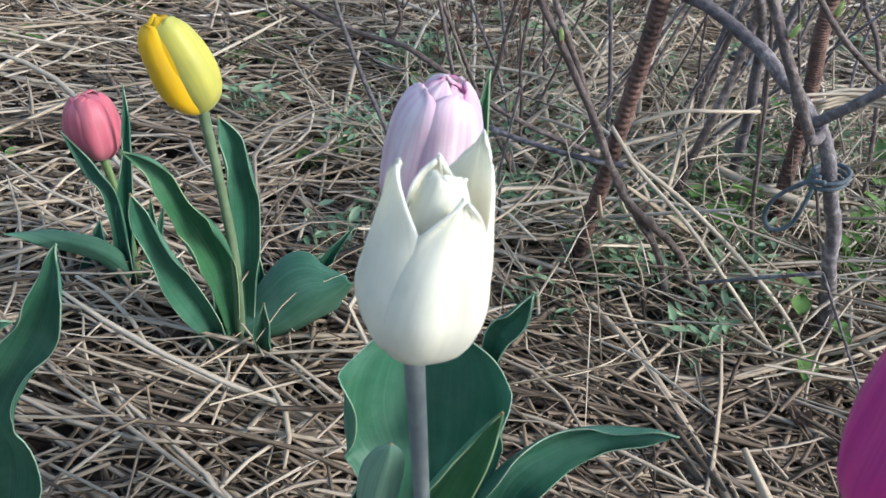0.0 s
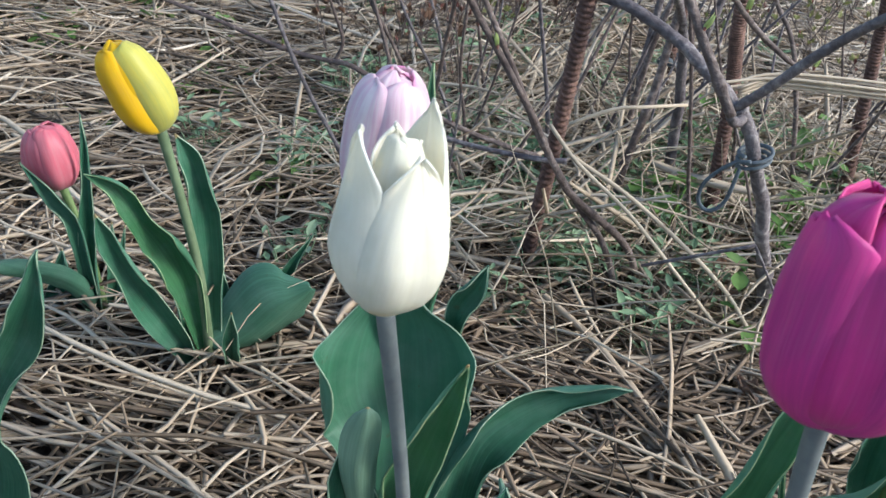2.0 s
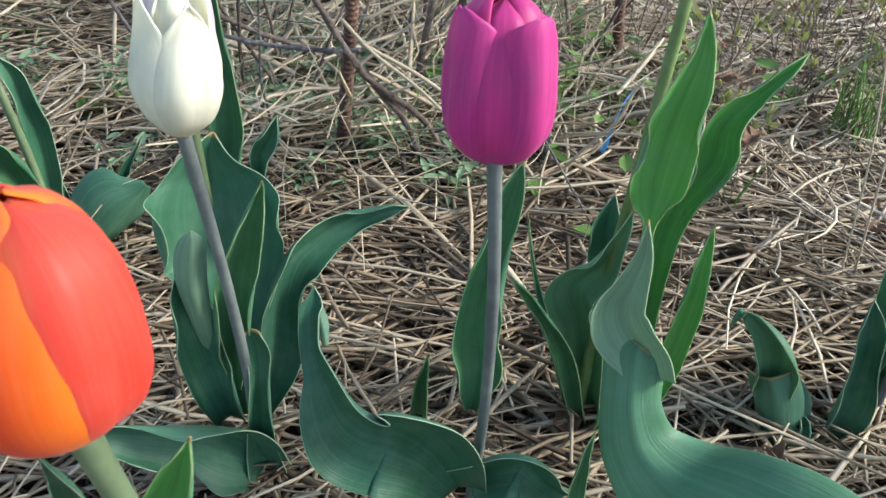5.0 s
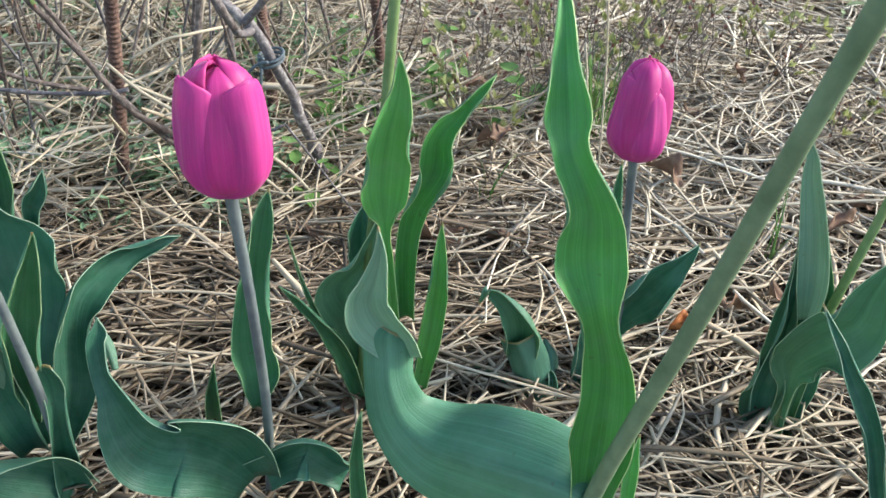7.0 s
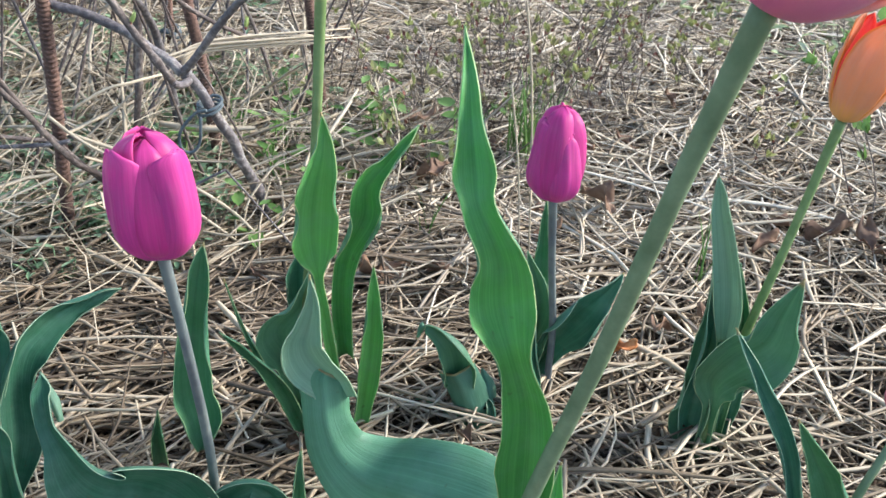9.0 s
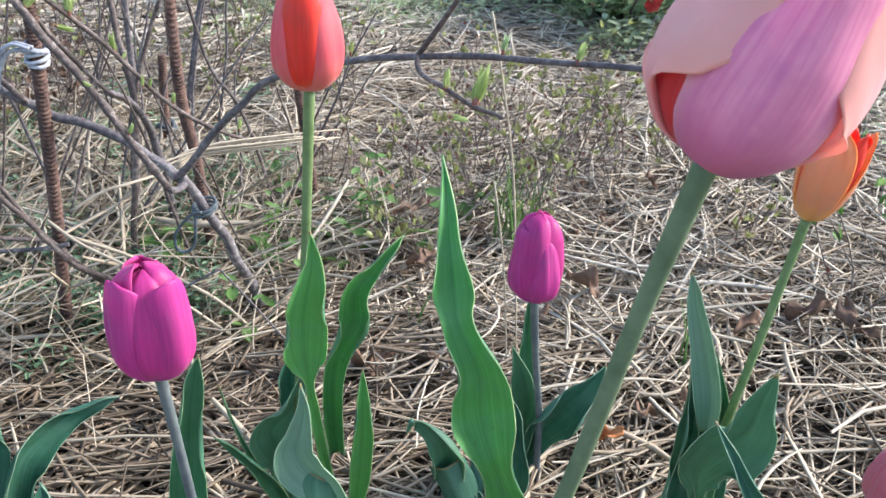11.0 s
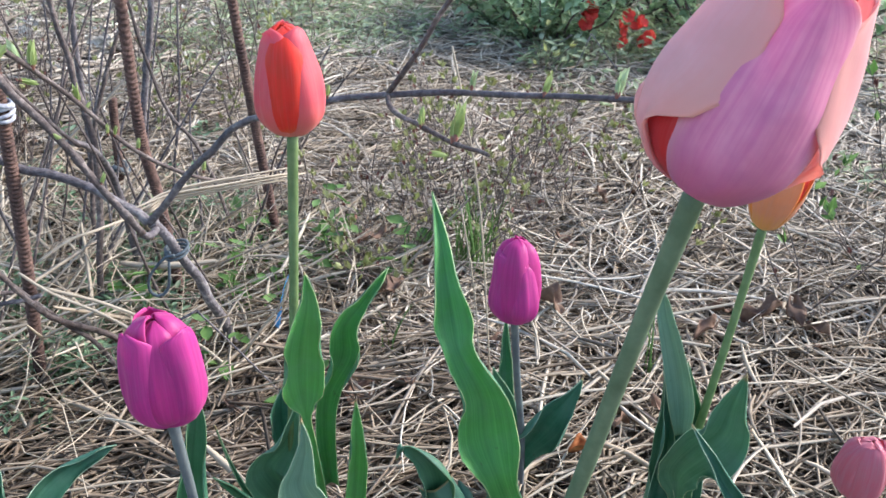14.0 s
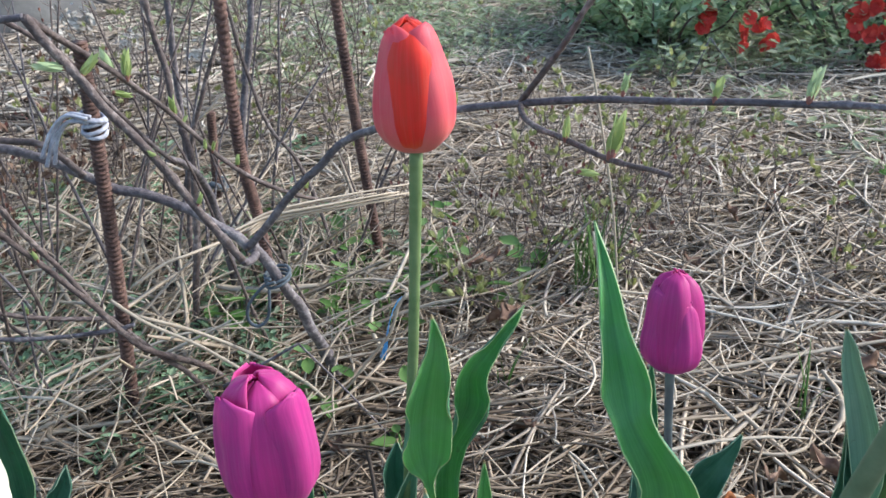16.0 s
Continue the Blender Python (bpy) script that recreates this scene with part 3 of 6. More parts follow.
LEAVES = {
    # the white plant: x, y, z, width, bearing and rise of the blade's side
    "white": [
        ([(0.0795, 0.2129, 0.0531, 0.0068, 1, -14), (0.0755, 0.2278, 0.0938, 0.0283, 1, -20), (0.0761, 0.2428, 0.1271, 0.0588, 1, -13), (0.0722, 0.2502, 0.1492, 0.0781, 1, -8), (0.0718, 0.2577, 0.1673, 0.0645, 1, -5), (0.0715, 0.2602, 0.1801, 0.0318, 1, -8), (0.0745, 0.2628, 0.1921, 0.0012, 1, -6)], -0.25, "B", 0.02),
        ([(0.0777, 0.2128, 0.072, 0.004, 1, -13), (0.0773, 0.2088, 0.1056, 0.0193, 1, 5), (0.0787, 0.2049, 0.1352, 0.0276, 1, -14), (0.0832, 0.201, 0.1624, 0.024, 1, 0), (0.0891, 0.1984, 0.1857, 0.0146, 1, 6), (0.0935, 0.1959, 0.2019, 0.0052, 1, 16), (0.0946, 0.1932, 0.2084, 0.0, 1, 16)], -0.5, "G", 0.04),
        ([(0.0728, 0.2127, 0.0516, 0.0186, 1, -14), (0.0674, 0.211, 0.0799, 0.0253, 1, -29), (0.0626, 0.2093, 0.1092, 0.0271, 1, -30), (0.0609, 0.2076, 0.1339, 0.0239, 1, -25), (0.0613, 0.2061, 0.1524, 0.016, 1, -16), (0.0636, 0.2045, 0.164, 0.0069, 1, -9)], -0.3, "B", 0.0),
        ([(0.0878, 0.2131, 0.051, 0.0114, 1, -14), (0.0979, 0.2219, 0.0833, 0.0269, 1, -41), (0.1021, 0.2305, 0.1134, 0.0248, 1, -25), (0.1087, 0.2378, 0.1312, 0.0264, 1, -49), (0.1224, 0.2446, 0.1408, 0.0241, 1, -49), (0.1397, 0.2486, 0.1486, 0.0188, 1, -39), (0.1569, 0.2468, 0.1547, 0.0101, 1, -42), (0.1672, 0.2449, 0.1562, 0.0, 1, -42)], -0.35, "B", 0.03),
        ([(0.0887, 0.2031, 0.0209, 0.0259, 1, 32), (0.0875, 0.2001, 0.0475, 0.0181, 1, -15), (0.0884, 0.1971, 0.0856, 0.014, 1, -4), (0.0883, 0.1971, 0.1121, 0.0145, 1, -12), (0.0853, 0.197, 0.1253, 0.0114, 1, -7)], -0.35, "B", 0.1),
        ([(0.091, 0.2012, 0.0262, 0.0334, 2, 67), (0.0762, 0.1987, 0.0445, 0.0484, 2, 78), (0.0588, 0.1962, 0.0577, 0.0448, 2, 78), (0.0413, 0.1937, 0.0645, 0.036, 2, 74), (0.0222, 0.1911, 0.0718, 0.0245, 2, 79), (0.0063, 0.1886, 0.08, 0.0127, 2, 78)], -0.35, "B", 0.1),
        ([(0.0664, 0.2126, 0.1003, 0.0101, 1, -29), (0.0641, 0.2041, 0.1255, 0.0117, 1, -31), (0.0623, 0.1985, 0.1509, 0.0151, 1, -10), (0.063, 0.1985, 0.1662, 0.0153, 1, -9), (0.0643, 0.1993, 0.1767, 0.0097, 1, -8), (0.0644, 0.2005, 0.1808, 0.0, 1, -8)], 0.35, "P", -0.02),
    ],
    # the lilac plant: x, y, z, width, bearing and rise of the blade's side
    "lilac": [
        ([(0.075, 0.263, 0.117, 0.012, -19, 7), (0.08, 0.269, 0.16, 0.018, -19, 29), (0.082, 0.275, 0.19, 0.019, -19, -14), (0.08, 0.281, 0.217, 0.016, -19, -17), (0.078, 0.286, 0.235, 0.01, -19, -43), (0.078, 0.294, 0.265, 0, -19, -43)], -0.3, "G", 0),
        ([(0.086, 0.259, 0.119, 0.009, -19, 7), (0.094, 0.257, 0.165, 0.008, -19, 6), (0.096, 0.256, 0.183, 0.012, -19, -2), (0.101, 0.254, 0.194, 0.012, -19, -4), (0.104, 0.253, 0.205, 0, -19, -4)], -0.4, "B", 0),
    ],
    # the yellow plant: x, y, z, width, bearing and rise of the blade's side
    "yellow": [
        ([(-0.0372, 0.4135, 0.0116, 0.0085, 15, -2), (-0.0369, 0.4152, 0.0547, 0.0148, 15, -1), (-0.0379, 0.4166, 0.0882, 0.0194, 15, 13), (-0.0396, 0.4178, 0.1193, 0.0189, 15, 1), (-0.0454, 0.4179, 0.1456, 0.016, 15, -6), (-0.0527, 0.4176, 0.1611, 0.0, 15, -6)], -0.3, "B", 0.03),
        ([(-0.0431, 0.4119, 0.0119, 0.0069, 15, -2), (-0.0496, 0.4093, 0.0642, 0.0216, 15, 32), (-0.0588, 0.406, 0.0937, 0.0313, 15, 38), (-0.0703, 0.402, 0.1135, 0.0162, 15, 23), (-0.081, 0.3983, 0.1362, 0.0154, 15, 19), (-0.0952, 0.3936, 0.1455, 0.0, 15, 19)], -0.35, "G", 0.05),
        ([(-0.048, 0.4106, 0.0055, 0.0101, 15, 23), (-0.0582, 0.4047, 0.0304, 0.0197, 15, 35), (-0.0735, 0.3974, 0.069, 0.0215, 15, 39), (-0.0862, 0.3909, 0.1068, 0.0139, 15, 49), (-0.0895, 0.3869, 0.1253, 0.0, 15, 49)], -0.3, "B", 0.02),
        ([(-0.0375, 0.4134, 0.0177, 0.0336, 15, -85), (-0.0188, 0.4159, 0.028, 0.0514, 15, -80), (0.0007, 0.4186, 0.0483, 0.0593, 15, -80), (0.0128, 0.4193, 0.0566, 0.034, 15, -69), (0.0221, 0.4192, 0.064, 0.0076, 15, -75)], 0.45, "B", -0.05),
        ([(-0.023, 0.398, 0.019, 0.01, -1, 30), (-0.021, 0.39, 0.044, 0.012, -1, 12), (-0.019, 0.383, 0.069, 0, -1, 12)], -0.3, "B", 0),
        ([(-0.001, 0.443, 0.04, 0.011, -1, 11), (0.006, 0.443, 0.061, 0.008, -1, 44), (0.021, 0.442, 0.089, 0, -1, 44)], -0.2, "B", 0),
        ([(-0.034, 0.423, 0.004, 0.009, -1, 12), (-0.031, 0.428, 0.036, 0.01, -1, -1), (-0.034, 0.433, 0.062, 0, -1, -1)], -0.3, "B", 0),
        ([(-0.053, 0.428, 0.01, 0.014, -1, -29), (-0.058, 0.433, 0.032, 0.015, -1, -24), (-0.066, 0.44, 0.056, 0.009, -1, 11), (-0.066, 0.443, 0.07, 0, -1, 11)], -0.3, "B", 0),
    ],
    # the pinkbud plant: x, y, z, width, bearing and rise of the blade's side
    "pinkbud": [
        ([(-0.124, 0.458, 0.005, 0.01, -1, 25), (-0.125, 0.461, 0.047, 0.013, -1, 11), (-0.122, 0.464, 0.093, 0.009, -1, 23), (-0.121, 0.466, 0.121, 0.005, -1, 10), (-0.122, 0.468, 0.142, 0, -1, 10)], -0.3, "B", 0),
        ([(-0.126, 0.458, 0.015, 0.012, -1, 34), (-0.13, 0.458, 0.066, 0.012, -1, 37), (-0.141, 0.458, 0.088, 0.013, -1, 34), (-0.158, 0.458, 0.111, 0, -1, 34)], -0.3, "B", 0),
        ([(-0.123, 0.458, 0.011, 0.016, 72, 48), (-0.134, 0.443, 0.037, 0.017, 46, 37), (-0.148, 0.425, 0.056, 0.013, 57, 22), (-0.16, 0.41, 0.07, 0.01, 91, -17), (-0.168, 0.398, 0.077, 0, 91, -17)], 0.25, "B", 0),
        ([(-0.127, 0.458, -0.011, 0.024, -1, 33), (-0.145, 0.466, -0.001, 0.031, -1, 29), (-0.149, 0.473, 0.021, 0.016, -1, 11), (-0.15, 0.478, 0.036, 0, -1, 11)], -0.3, "B", 0),
        ([(-0.119, 0.468, -0.012, 0.013, -1, 26), (-0.114, 0.473, 0.025, 0.011, -1, -14), (-0.115, 0.478, 0.061, 0, -1, -14)], -0.2, "B", 0),
        ([(-0.117, 0.473, -0.012, 0.009, -1, 37), (-0.114, 0.48, 0.018, 0.008, -1, 11), (-0.11, 0.488, 0.052, 0, -1, 11)], -0.2, "B", 0),
    ],
    # the leftp plant: x, y, z, width, bearing and rise of the blade's side
    "leftp": [
        ([(-0.109, 0.248, 0.004, 0.017, -1, 15), (-0.093, 0.248, 0.076, 0.04, -1, 16), (-0.095, 0.248, 0.107, 0.026, -1, 9), (-0.082, 0.249, 0.136, 0.019, -1, 8), (-0.069, 0.249, 0.16, 0.019, -1, 8), (-0.062, 0.249, 0.18, 0.011, -1, -8), (-0.06, 0.249, 0.193, 0.004, -1, -5), (-0.058, 0.249, 0.199, 0, -1, -5)], -0.22, "B", 0.06),
        ([(-0.117, 0.248, 0.065, 0.01, -1, 10), (-0.12, 0.258, 0.114, 0.013, -1, -69), (-0.108, 0.263, 0.134, 0.009, -1, -73), (-0.097, 0.266, 0.14, 0.006, -1, -77), (-0.09, 0.268, 0.141, 0, -1, -77)], -0.3, "B", 0),
    ],
    # the purple plant: x, y, z, width, bearing and rise of the blade's side
    "purple": [
        ([(0.1906, 0.1778, 0.0783, 0.0075, -18, 7), (0.1923, 0.1814, 0.1019, 0.03, -18, -9), (0.1906, 0.1862, 0.1212, 0.0281, -18, -10), (0.1936, 0.1894, 0.1497, 0.0248, -18, -8), (0.1967, 0.1898, 0.1787, 0.0179, -18, -6), (0.2003, 0.19, 0.2006, 0.0123, -18, 19), (0.2031, 0.1905, 0.2145, 0.0, -18, 19)], -0.4, "G", 0.05),
        ([(0.1834, 0.1591, 0.0398, 0.031, -18, 74), (0.1675, 0.1588, 0.0674, 0.055, -18, 76), (0.1506, 0.1587, 0.0834, 0.0669, -18, 81), (0.1354, 0.1631, 0.0861, 0.0598, -18, 76), (0.1246, 0.1676, 0.0977, 0.0427, -18, 72), (0.118, 0.1749, 0.1116, 0.0261, -18, 64), (0.1136, 0.1857, 0.121, 0.014, -18, 54), (0.1135, 0.1939, 0.1333, 0.0114, -18, 26), (0.1151, 0.1981, 0.1384, 0.0093, -18, -3), (0.1158, 0.2026, 0.1442, 0.0, -18, -3)], -0.32, "B", -0.04),
        ([(0.1867, 0.1633, 0.0425, 0.0298, 162, -83), (0.1979, 0.1569, 0.0552, 0.0327, -18, -82), (0.2104, 0.1502, 0.0645, 0.0379, -18, -84), (0.2231, 0.146, 0.052, 0.0274, -18, -80), (0.2339, 0.1424, 0.0443, 0.0281, -18, -87)], -0.45, "B", -0.06),
        ([(0.236, 0.131, 0.028, 0.013, -19, 9), (0.233, 0.132, 0.066, 0.01, -19, 8), (0.233, 0.132, 0.089, 0.006, -19, -12), (0.234, 0.131, 0.107, 0, -19, -12)], -0.4, "G", 0),
        ([(0.171, 0.206, 0.047, 0.012, -19, 8), (0.17, 0.201, 0.076, 0.009, -19, 8), (0.171, 0.196, 0.101, 0, -19, 8)], -0.4, "G", 0),
        ([(0.12, 0.1943, 0.1145, 0.0039, -8, 15), (0.1188, 0.1992, 0.1235, 0.0072, -6, 17), (0.1169, 0.2033, 0.1313, 0.0061, -6, 17), (0.1165, 0.2084, 0.1343, 0.0039, -6, 17), (0.1156, 0.2145, 0.1349, 0.0006, -2, 21)], 0.5, "P", 0.12),
    ],
    # the red plant: x, y, z, width, bearing and rise of the blade's side
    "red": [
        ([(0.299, 0.217, 0.018, 0.009, -19, 8), (0.272, 0.191, 0.142, 0.008, -19, 7), (0.264, 0.183, 0.181, 0.006, -19, 7), (0.261, 0.18, 0.197, 0.02, -19, 6), (0.259, 0.178, 0.216, 0.028, -19, 6), (0.259, 0.175, 0.241, 0.026, -19, 9), (0.262, 0.174, 0.264, 0.014, -19, -10), (0.262, 0.174, 0.278, 0.006, -19, -13), (0.261, 0.175, 0.287, 0, -19, -13)], -0.25, "Y", 0),
        ([(0.2972, 0.2154, 0.0856, 0.0151, -28, 15), (0.2936, 0.2157, 0.1293, 0.0173, -28, 28), (0.2945, 0.2136, 0.1656, 0.019, -28, 37), (0.3032, 0.2073, 0.196, 0.0284, -28, 25), (0.3042, 0.2084, 0.2163, 0.022, -28, 18), (0.3146, 0.2077, 0.2307, 0.0128, -28, 17), (0.3256, 0.2067, 0.2437, 0.0078, -28, -10), (0.334, 0.207, 0.2532, 0.0, -28, -10)], -0.45, "Y", 0.06),
        ([(0.307, 0.209, 0.025, 0.014, -19, 8), (0.307, 0.201, 0.08, 0.018, -19, 14), (0.305, 0.194, 0.126, 0.016, -19, 14), (0.302, 0.19, 0.157, 0.008, -19, 7), (0.3, 0.187, 0.177, 0, -19, 7)], -0.35, "Y", 0),
        ([(0.2815, 0.2239, -0.0037, 0.0184, -28, 17), (0.2715, 0.2273, 0.0534, 0.0298, -28, 11), (0.2645, 0.2293, 0.0834, 0.0345, -28, 7), (0.257, 0.2314, 0.1045, 0.0355, -28, 0), (0.2677, 0.2256, 0.1245, 0.0238, -28, 24), (0.2737, 0.2224, 0.1453, 0.0106, -28, 1), (0.2762, 0.221, 0.1645, 0.0, -28, 1)], -0.4, "M", 0.06),
        ([(0.276, 0.225, -0.002, 0.008, -19, 28), (0.251, 0.225, 0.067, 0.007, -19, 7), (0.232, 0.225, 0.121, 0.003, -19, 7), (0.221, 0.223, 0.164, 0, -19, 7)], -0.4, "G", 0),
        ([(0.276, 0.218, 0, 0.011, -19, 28), (0.252, 0.215, 0.073, 0.014, -19, 31), (0.227, 0.214, 0.116, 0.008, -19, -17), (0.214, 0.214, 0.132, 0, -19, -17)], -0.4, "G", 0),
        ([(0.291, 0.23, 0.006, 0.015, -19, 8), (0.278, 0.241, 0.102, 0.017, -19, 7), (0.275, 0.244, 0.134, 0.021, -19, 17), (0.277, 0.246, 0.157, 0, -19, 17)], -0.3, "B", 0),
        ([(0.283, 0.206, 0.013, 0.014, -19, 18), (0.277, 0.201, 0.044, 0.011, -19, 8), (0.27, 0.195, 0.074, 0, -19, 8)], -0.3, "Y", 0),
    ],
    # the bigpink plant: x, y, z, width, bearing and rise of the blade's side
    "bigpink": [
        ([(0.3193, 0.0305, 0.1049, 0.0303, 22, 47), (0.3029, 0.0396, 0.1172, 0.0515, 32, 50), (0.2897, 0.0593, 0.1121, 0.0626, 42, 53), (0.2764, 0.0808, 0.1043, 0.0618, 42, 53), (0.265, 0.1057, 0.093, 0.054, 25, 48), (0.2546, 0.1234, 0.0996, 0.0388, -1, 33), (0.2505, 0.1334, 0.1157, 0.0289, -17, 16), (0.2515, 0.1411, 0.129, 0.0275, -23, 9), (0.2522, 0.1459, 0.1388, 0.0274, -28, 2), (0.2545, 0.1473, 0.1429, 0.0119, -38, -12)], 0.22, "G", -0.02),
        ([(0.319, 0.031, 0.05, 0.011, -32, 10), (0.315, 0.034, 0.104, 0.021, -32, 16), (0.316, 0.039, 0.144, 0.034, -32, 45), (0.314, 0.044, 0.185, 0.027, -32, 0), (0.301, 0.045, 0.223, 0.021, -32, -10), (0.299, 0.055, 0.243, 0.034, -32, 10), (0.297, 0.06, 0.267, 0.027, -32, 1), (0.291, 0.072, 0.287, 0.017, -32, 12), (0.293, 0.081, 0.298, 0.022, -32, 18), (0.297, 0.095, 0.315, 0.013, -32, 19), (0.302, 0.109, 0.33, 0.007, -32, 7), (0.307, 0.125, 0.345, 0, -32, 7)], -0.28, "Y", 0.08),
        ([(0.341, 0.03, 0.045, 0.009, -30, 10), (0.338, 0.032, 0.093, 0.008, -30, 25), (0.335, 0.034, 0.127, 0.008, -30, 25), (0.334, 0.034, 0.15, 0, -30, 25)], -0.3, "Y", 0),
        ([(0.263, 0.1385, 0.1271, 0.0193, -31, 7), (0.2559, 0.1444, 0.1389, 0.0291, -31, 3), (0.2478, 0.1507, 0.1484, 0.0311, -31, 2), (0.2448, 0.1541, 0.1591, 0.0267, -31, 7), (0.2473, 0.1549, 0.1705, 0.0176, -31, 14), (0.2499, 0.1557, 0.1871, 0.0085, -31, 37), (0.2489, 0.1586, 0.2034, 0.0, -31, 37)], -0.35, "P", -0.02),
    ],
    # the fp plant: x, y, z, width, bearing and rise of the blade's side
    "fp": [
        ([(0.461, 0.205, 0.003, 0.014, -36, 3), (0.453, 0.217, 0.083, 0.016, -36, 3), (0.451, 0.223, 0.136, 0.011, -36, 3), (0.45, 0.226, 0.17, 0, -36, 3)], -0.35, "G", 0),
        ([(0.4514, 0.2122, 0.0192, 0.0123, -41, 31), (0.4493, 0.2107, 0.057, 0.0224, -41, 15), (0.4492, 0.2075, 0.0824, 0.0273, -41, -6), (0.443, 0.2096, 0.1073, 0.0213, -41, -22), (0.4327, 0.2152, 0.1357, 0.0, -41, -22)], -0.35, "M", 0.03),
        ([(0.4536, 0.2103, 0.0209, 0.0166, -41, -44), (0.4594, 0.201, 0.0529, 0.0268, -41, -37), (0.4678, 0.1894, 0.0836, 0.0417, -41, -51), (0.4757, 0.1826, 0.102, 0.0261, -41, -62), (0.4843, 0.1793, 0.1162, 0.0119, -41, -57), (0.4911, 0.1777, 0.1274, 0.0, -41, -57)], -0.3, "B", 0.16),
    ],
    # the curl plant: x, y, z, width, bearing and rise of the blade's side
    "curl": [
        ([(0.3893, 0.1856, 0.0065, 0.0281, -35, 12), (0.384, 0.1894, 0.0268, 0.0322, -35, 3), (0.3784, 0.1934, 0.0452, 0.0342, -35, 1), (0.3727, 0.1974, 0.0591, 0.0319, -35, 4)], 0.4, "B", -0.03),
        ([(0.3801, 0.1995, 0.0458, 0.0283, -35, 9), (0.378, 0.2005, 0.0626, 0.0336, -35, 11), (0.3735, 0.2032, 0.0772, 0.0294, -35, 4), (0.3645, 0.2092, 0.0874, 0.0193, -35, -3), (0.3551, 0.2154, 0.0913, 0.0084, -35, 18), (0.3513, 0.2176, 0.0801, 0.0, -35, 18)], -0.45, "M", 0.06),
        ([(0.3935, 0.184, 0.0134, 0.0106, -34, -3), (0.4002, 0.1926, 0.0222, 0.0188, -33, -3), (0.4058, 0.2005, 0.0291, 0.018, -27, 7), (0.4064, 0.2077, 0.035, 0.0082, -18, 18), (0.4059, 0.2112, 0.039, 0.0008, -17, 20)], 0.5, "B", 0.12),
        ([(0.3964, 0.1781, 0.0154, 0.0074, -31, 1), (0.3981, 0.1813, 0.0242, 0.0106, -26, 7), (0.398, 0.1856, 0.0294, 0.0074, -20, 16), (0.3983, 0.1883, 0.0313, 0.0008, -20, 16)], -0.6, "B", 0.1),
        ([(0.3865, 0.1909, 0.0097, 0.0041, 26, 51), (0.3767, 0.202, 0.0125, 0.0049, 21, 49), (0.3667, 0.215, 0.0177, 0.0041, 33, 53), (0.352, 0.2247, 0.0186, 0.0004, 53, 55)], 0.3, "G", 0),
        ([(0.423, 0.187, 0.003, 0.011, -19, 22), (0.427, 0.188, 0.033, 0.031, -19, 36), (0.427, 0.192, 0.069, 0.02, -19, -6), (0.423, 0.196, 0.094, 0.017, -19, 14), (0.42, 0.198, 0.11, 0, -19, 14)], -0.35, "B", 0),
    ],
    # the orange plant: x, y, z, width, bearing and rise of the blade's side
    "orange": [
        ([(0.538, 0.1036, 0.0025, 0.0149, -54, 29), (0.5324, 0.1045, 0.0504, 0.0131, -54, 27), (0.5272, 0.105, 0.0739, 0.0376, -54, 9), (0.5303, 0.0937, 0.101, 0.0504, -54, -11), (0.5384, 0.0836, 0.1194, 0.0452, -54, -12), (0.5406, 0.0817, 0.1461, 0.0265, -54, -20), (0.5433, 0.079, 0.176, 0.0, -54, -20)], -0.28, "M", 0.05),
        ([(0.5324, 0.1114, 0.1027, 0.0109, -54, 30), (0.5305, 0.1141, 0.1257, 0.0204, -54, 23), (0.5266, 0.1196, 0.1517, 0.022, -54, 22), (0.5213, 0.1269, 0.1775, 0.0183, -54, 33), (0.5163, 0.1339, 0.1998, 0.013, -54, 28), (0.5143, 0.1367, 0.2116, 0.009, -54, 4), (0.5116, 0.1405, 0.2232, 0.0, -54, 4)], -0.4, "P", -0.02),
        ([(0.533, 0.112, -0.008, 0.009, -30, -11), (0.528, 0.117, 0.029, 0.023, -30, 15), (0.531, 0.119, 0.072, 0.021, -30, 1), (0.531, 0.123, 0.122, 0.02, -30, -21), (0.524, 0.131, 0.164, 0.012, -30, -39), (0.52, 0.137, 0.19, 0, -30, -39)], -0.3, "B", 0),
        ([(0.553, 0.105, -0.009, 0.008, -30, 9), (0.552, 0.112, 0.081, 0.008, -30, 8), (0.55, 0.116, 0.116, 0.008, -30, 42), (0.54, 0.125, 0.158, 0, -30, 42)], -0.3, "G", 0),
        ([(0.5368, 0.1053, 0.0014, 0.0174, -54, 29), (0.5303, 0.1166, 0.0175, 0.0291, -54, 22), (0.531, 0.118, 0.0405, 0.0305, -54, 27), (0.5308, 0.1205, 0.0703, 0.0233, -54, 32), (0.5302, 0.1237, 0.0971, 0.018, -54, 33), (0.5287, 0.128, 0.1271, 0.0088, -54, 40), (0.5265, 0.1334, 0.154, 0.0, -54, 40)], -0.3, "M", 0.03),
        ([(0.553, 0.105, -0.006, 0.01, -30, 9), (0.558, 0.109, 0.033, 0.016, -30, 8), (0.568, 0.108, 0.057, 0, -30, 8)], -0.3, "B", 0),
    ],
    # the hplant plant: x, y, z, width, bearing and rise of the blade's side
    "hplant": [
        ([(0.532, -0.008, -0.007, 0.016, -30, 10), (0.529, 0.013, 0.034, 0.013, -30, 9), (0.523, 0.039, 0.082, 0.016, -30, 9), (0.513, 0.063, 0.114, 0.013, -30, -13), (0.504, 0.086, 0.144, 0, -30, -13)], -0.4, "B", 0),
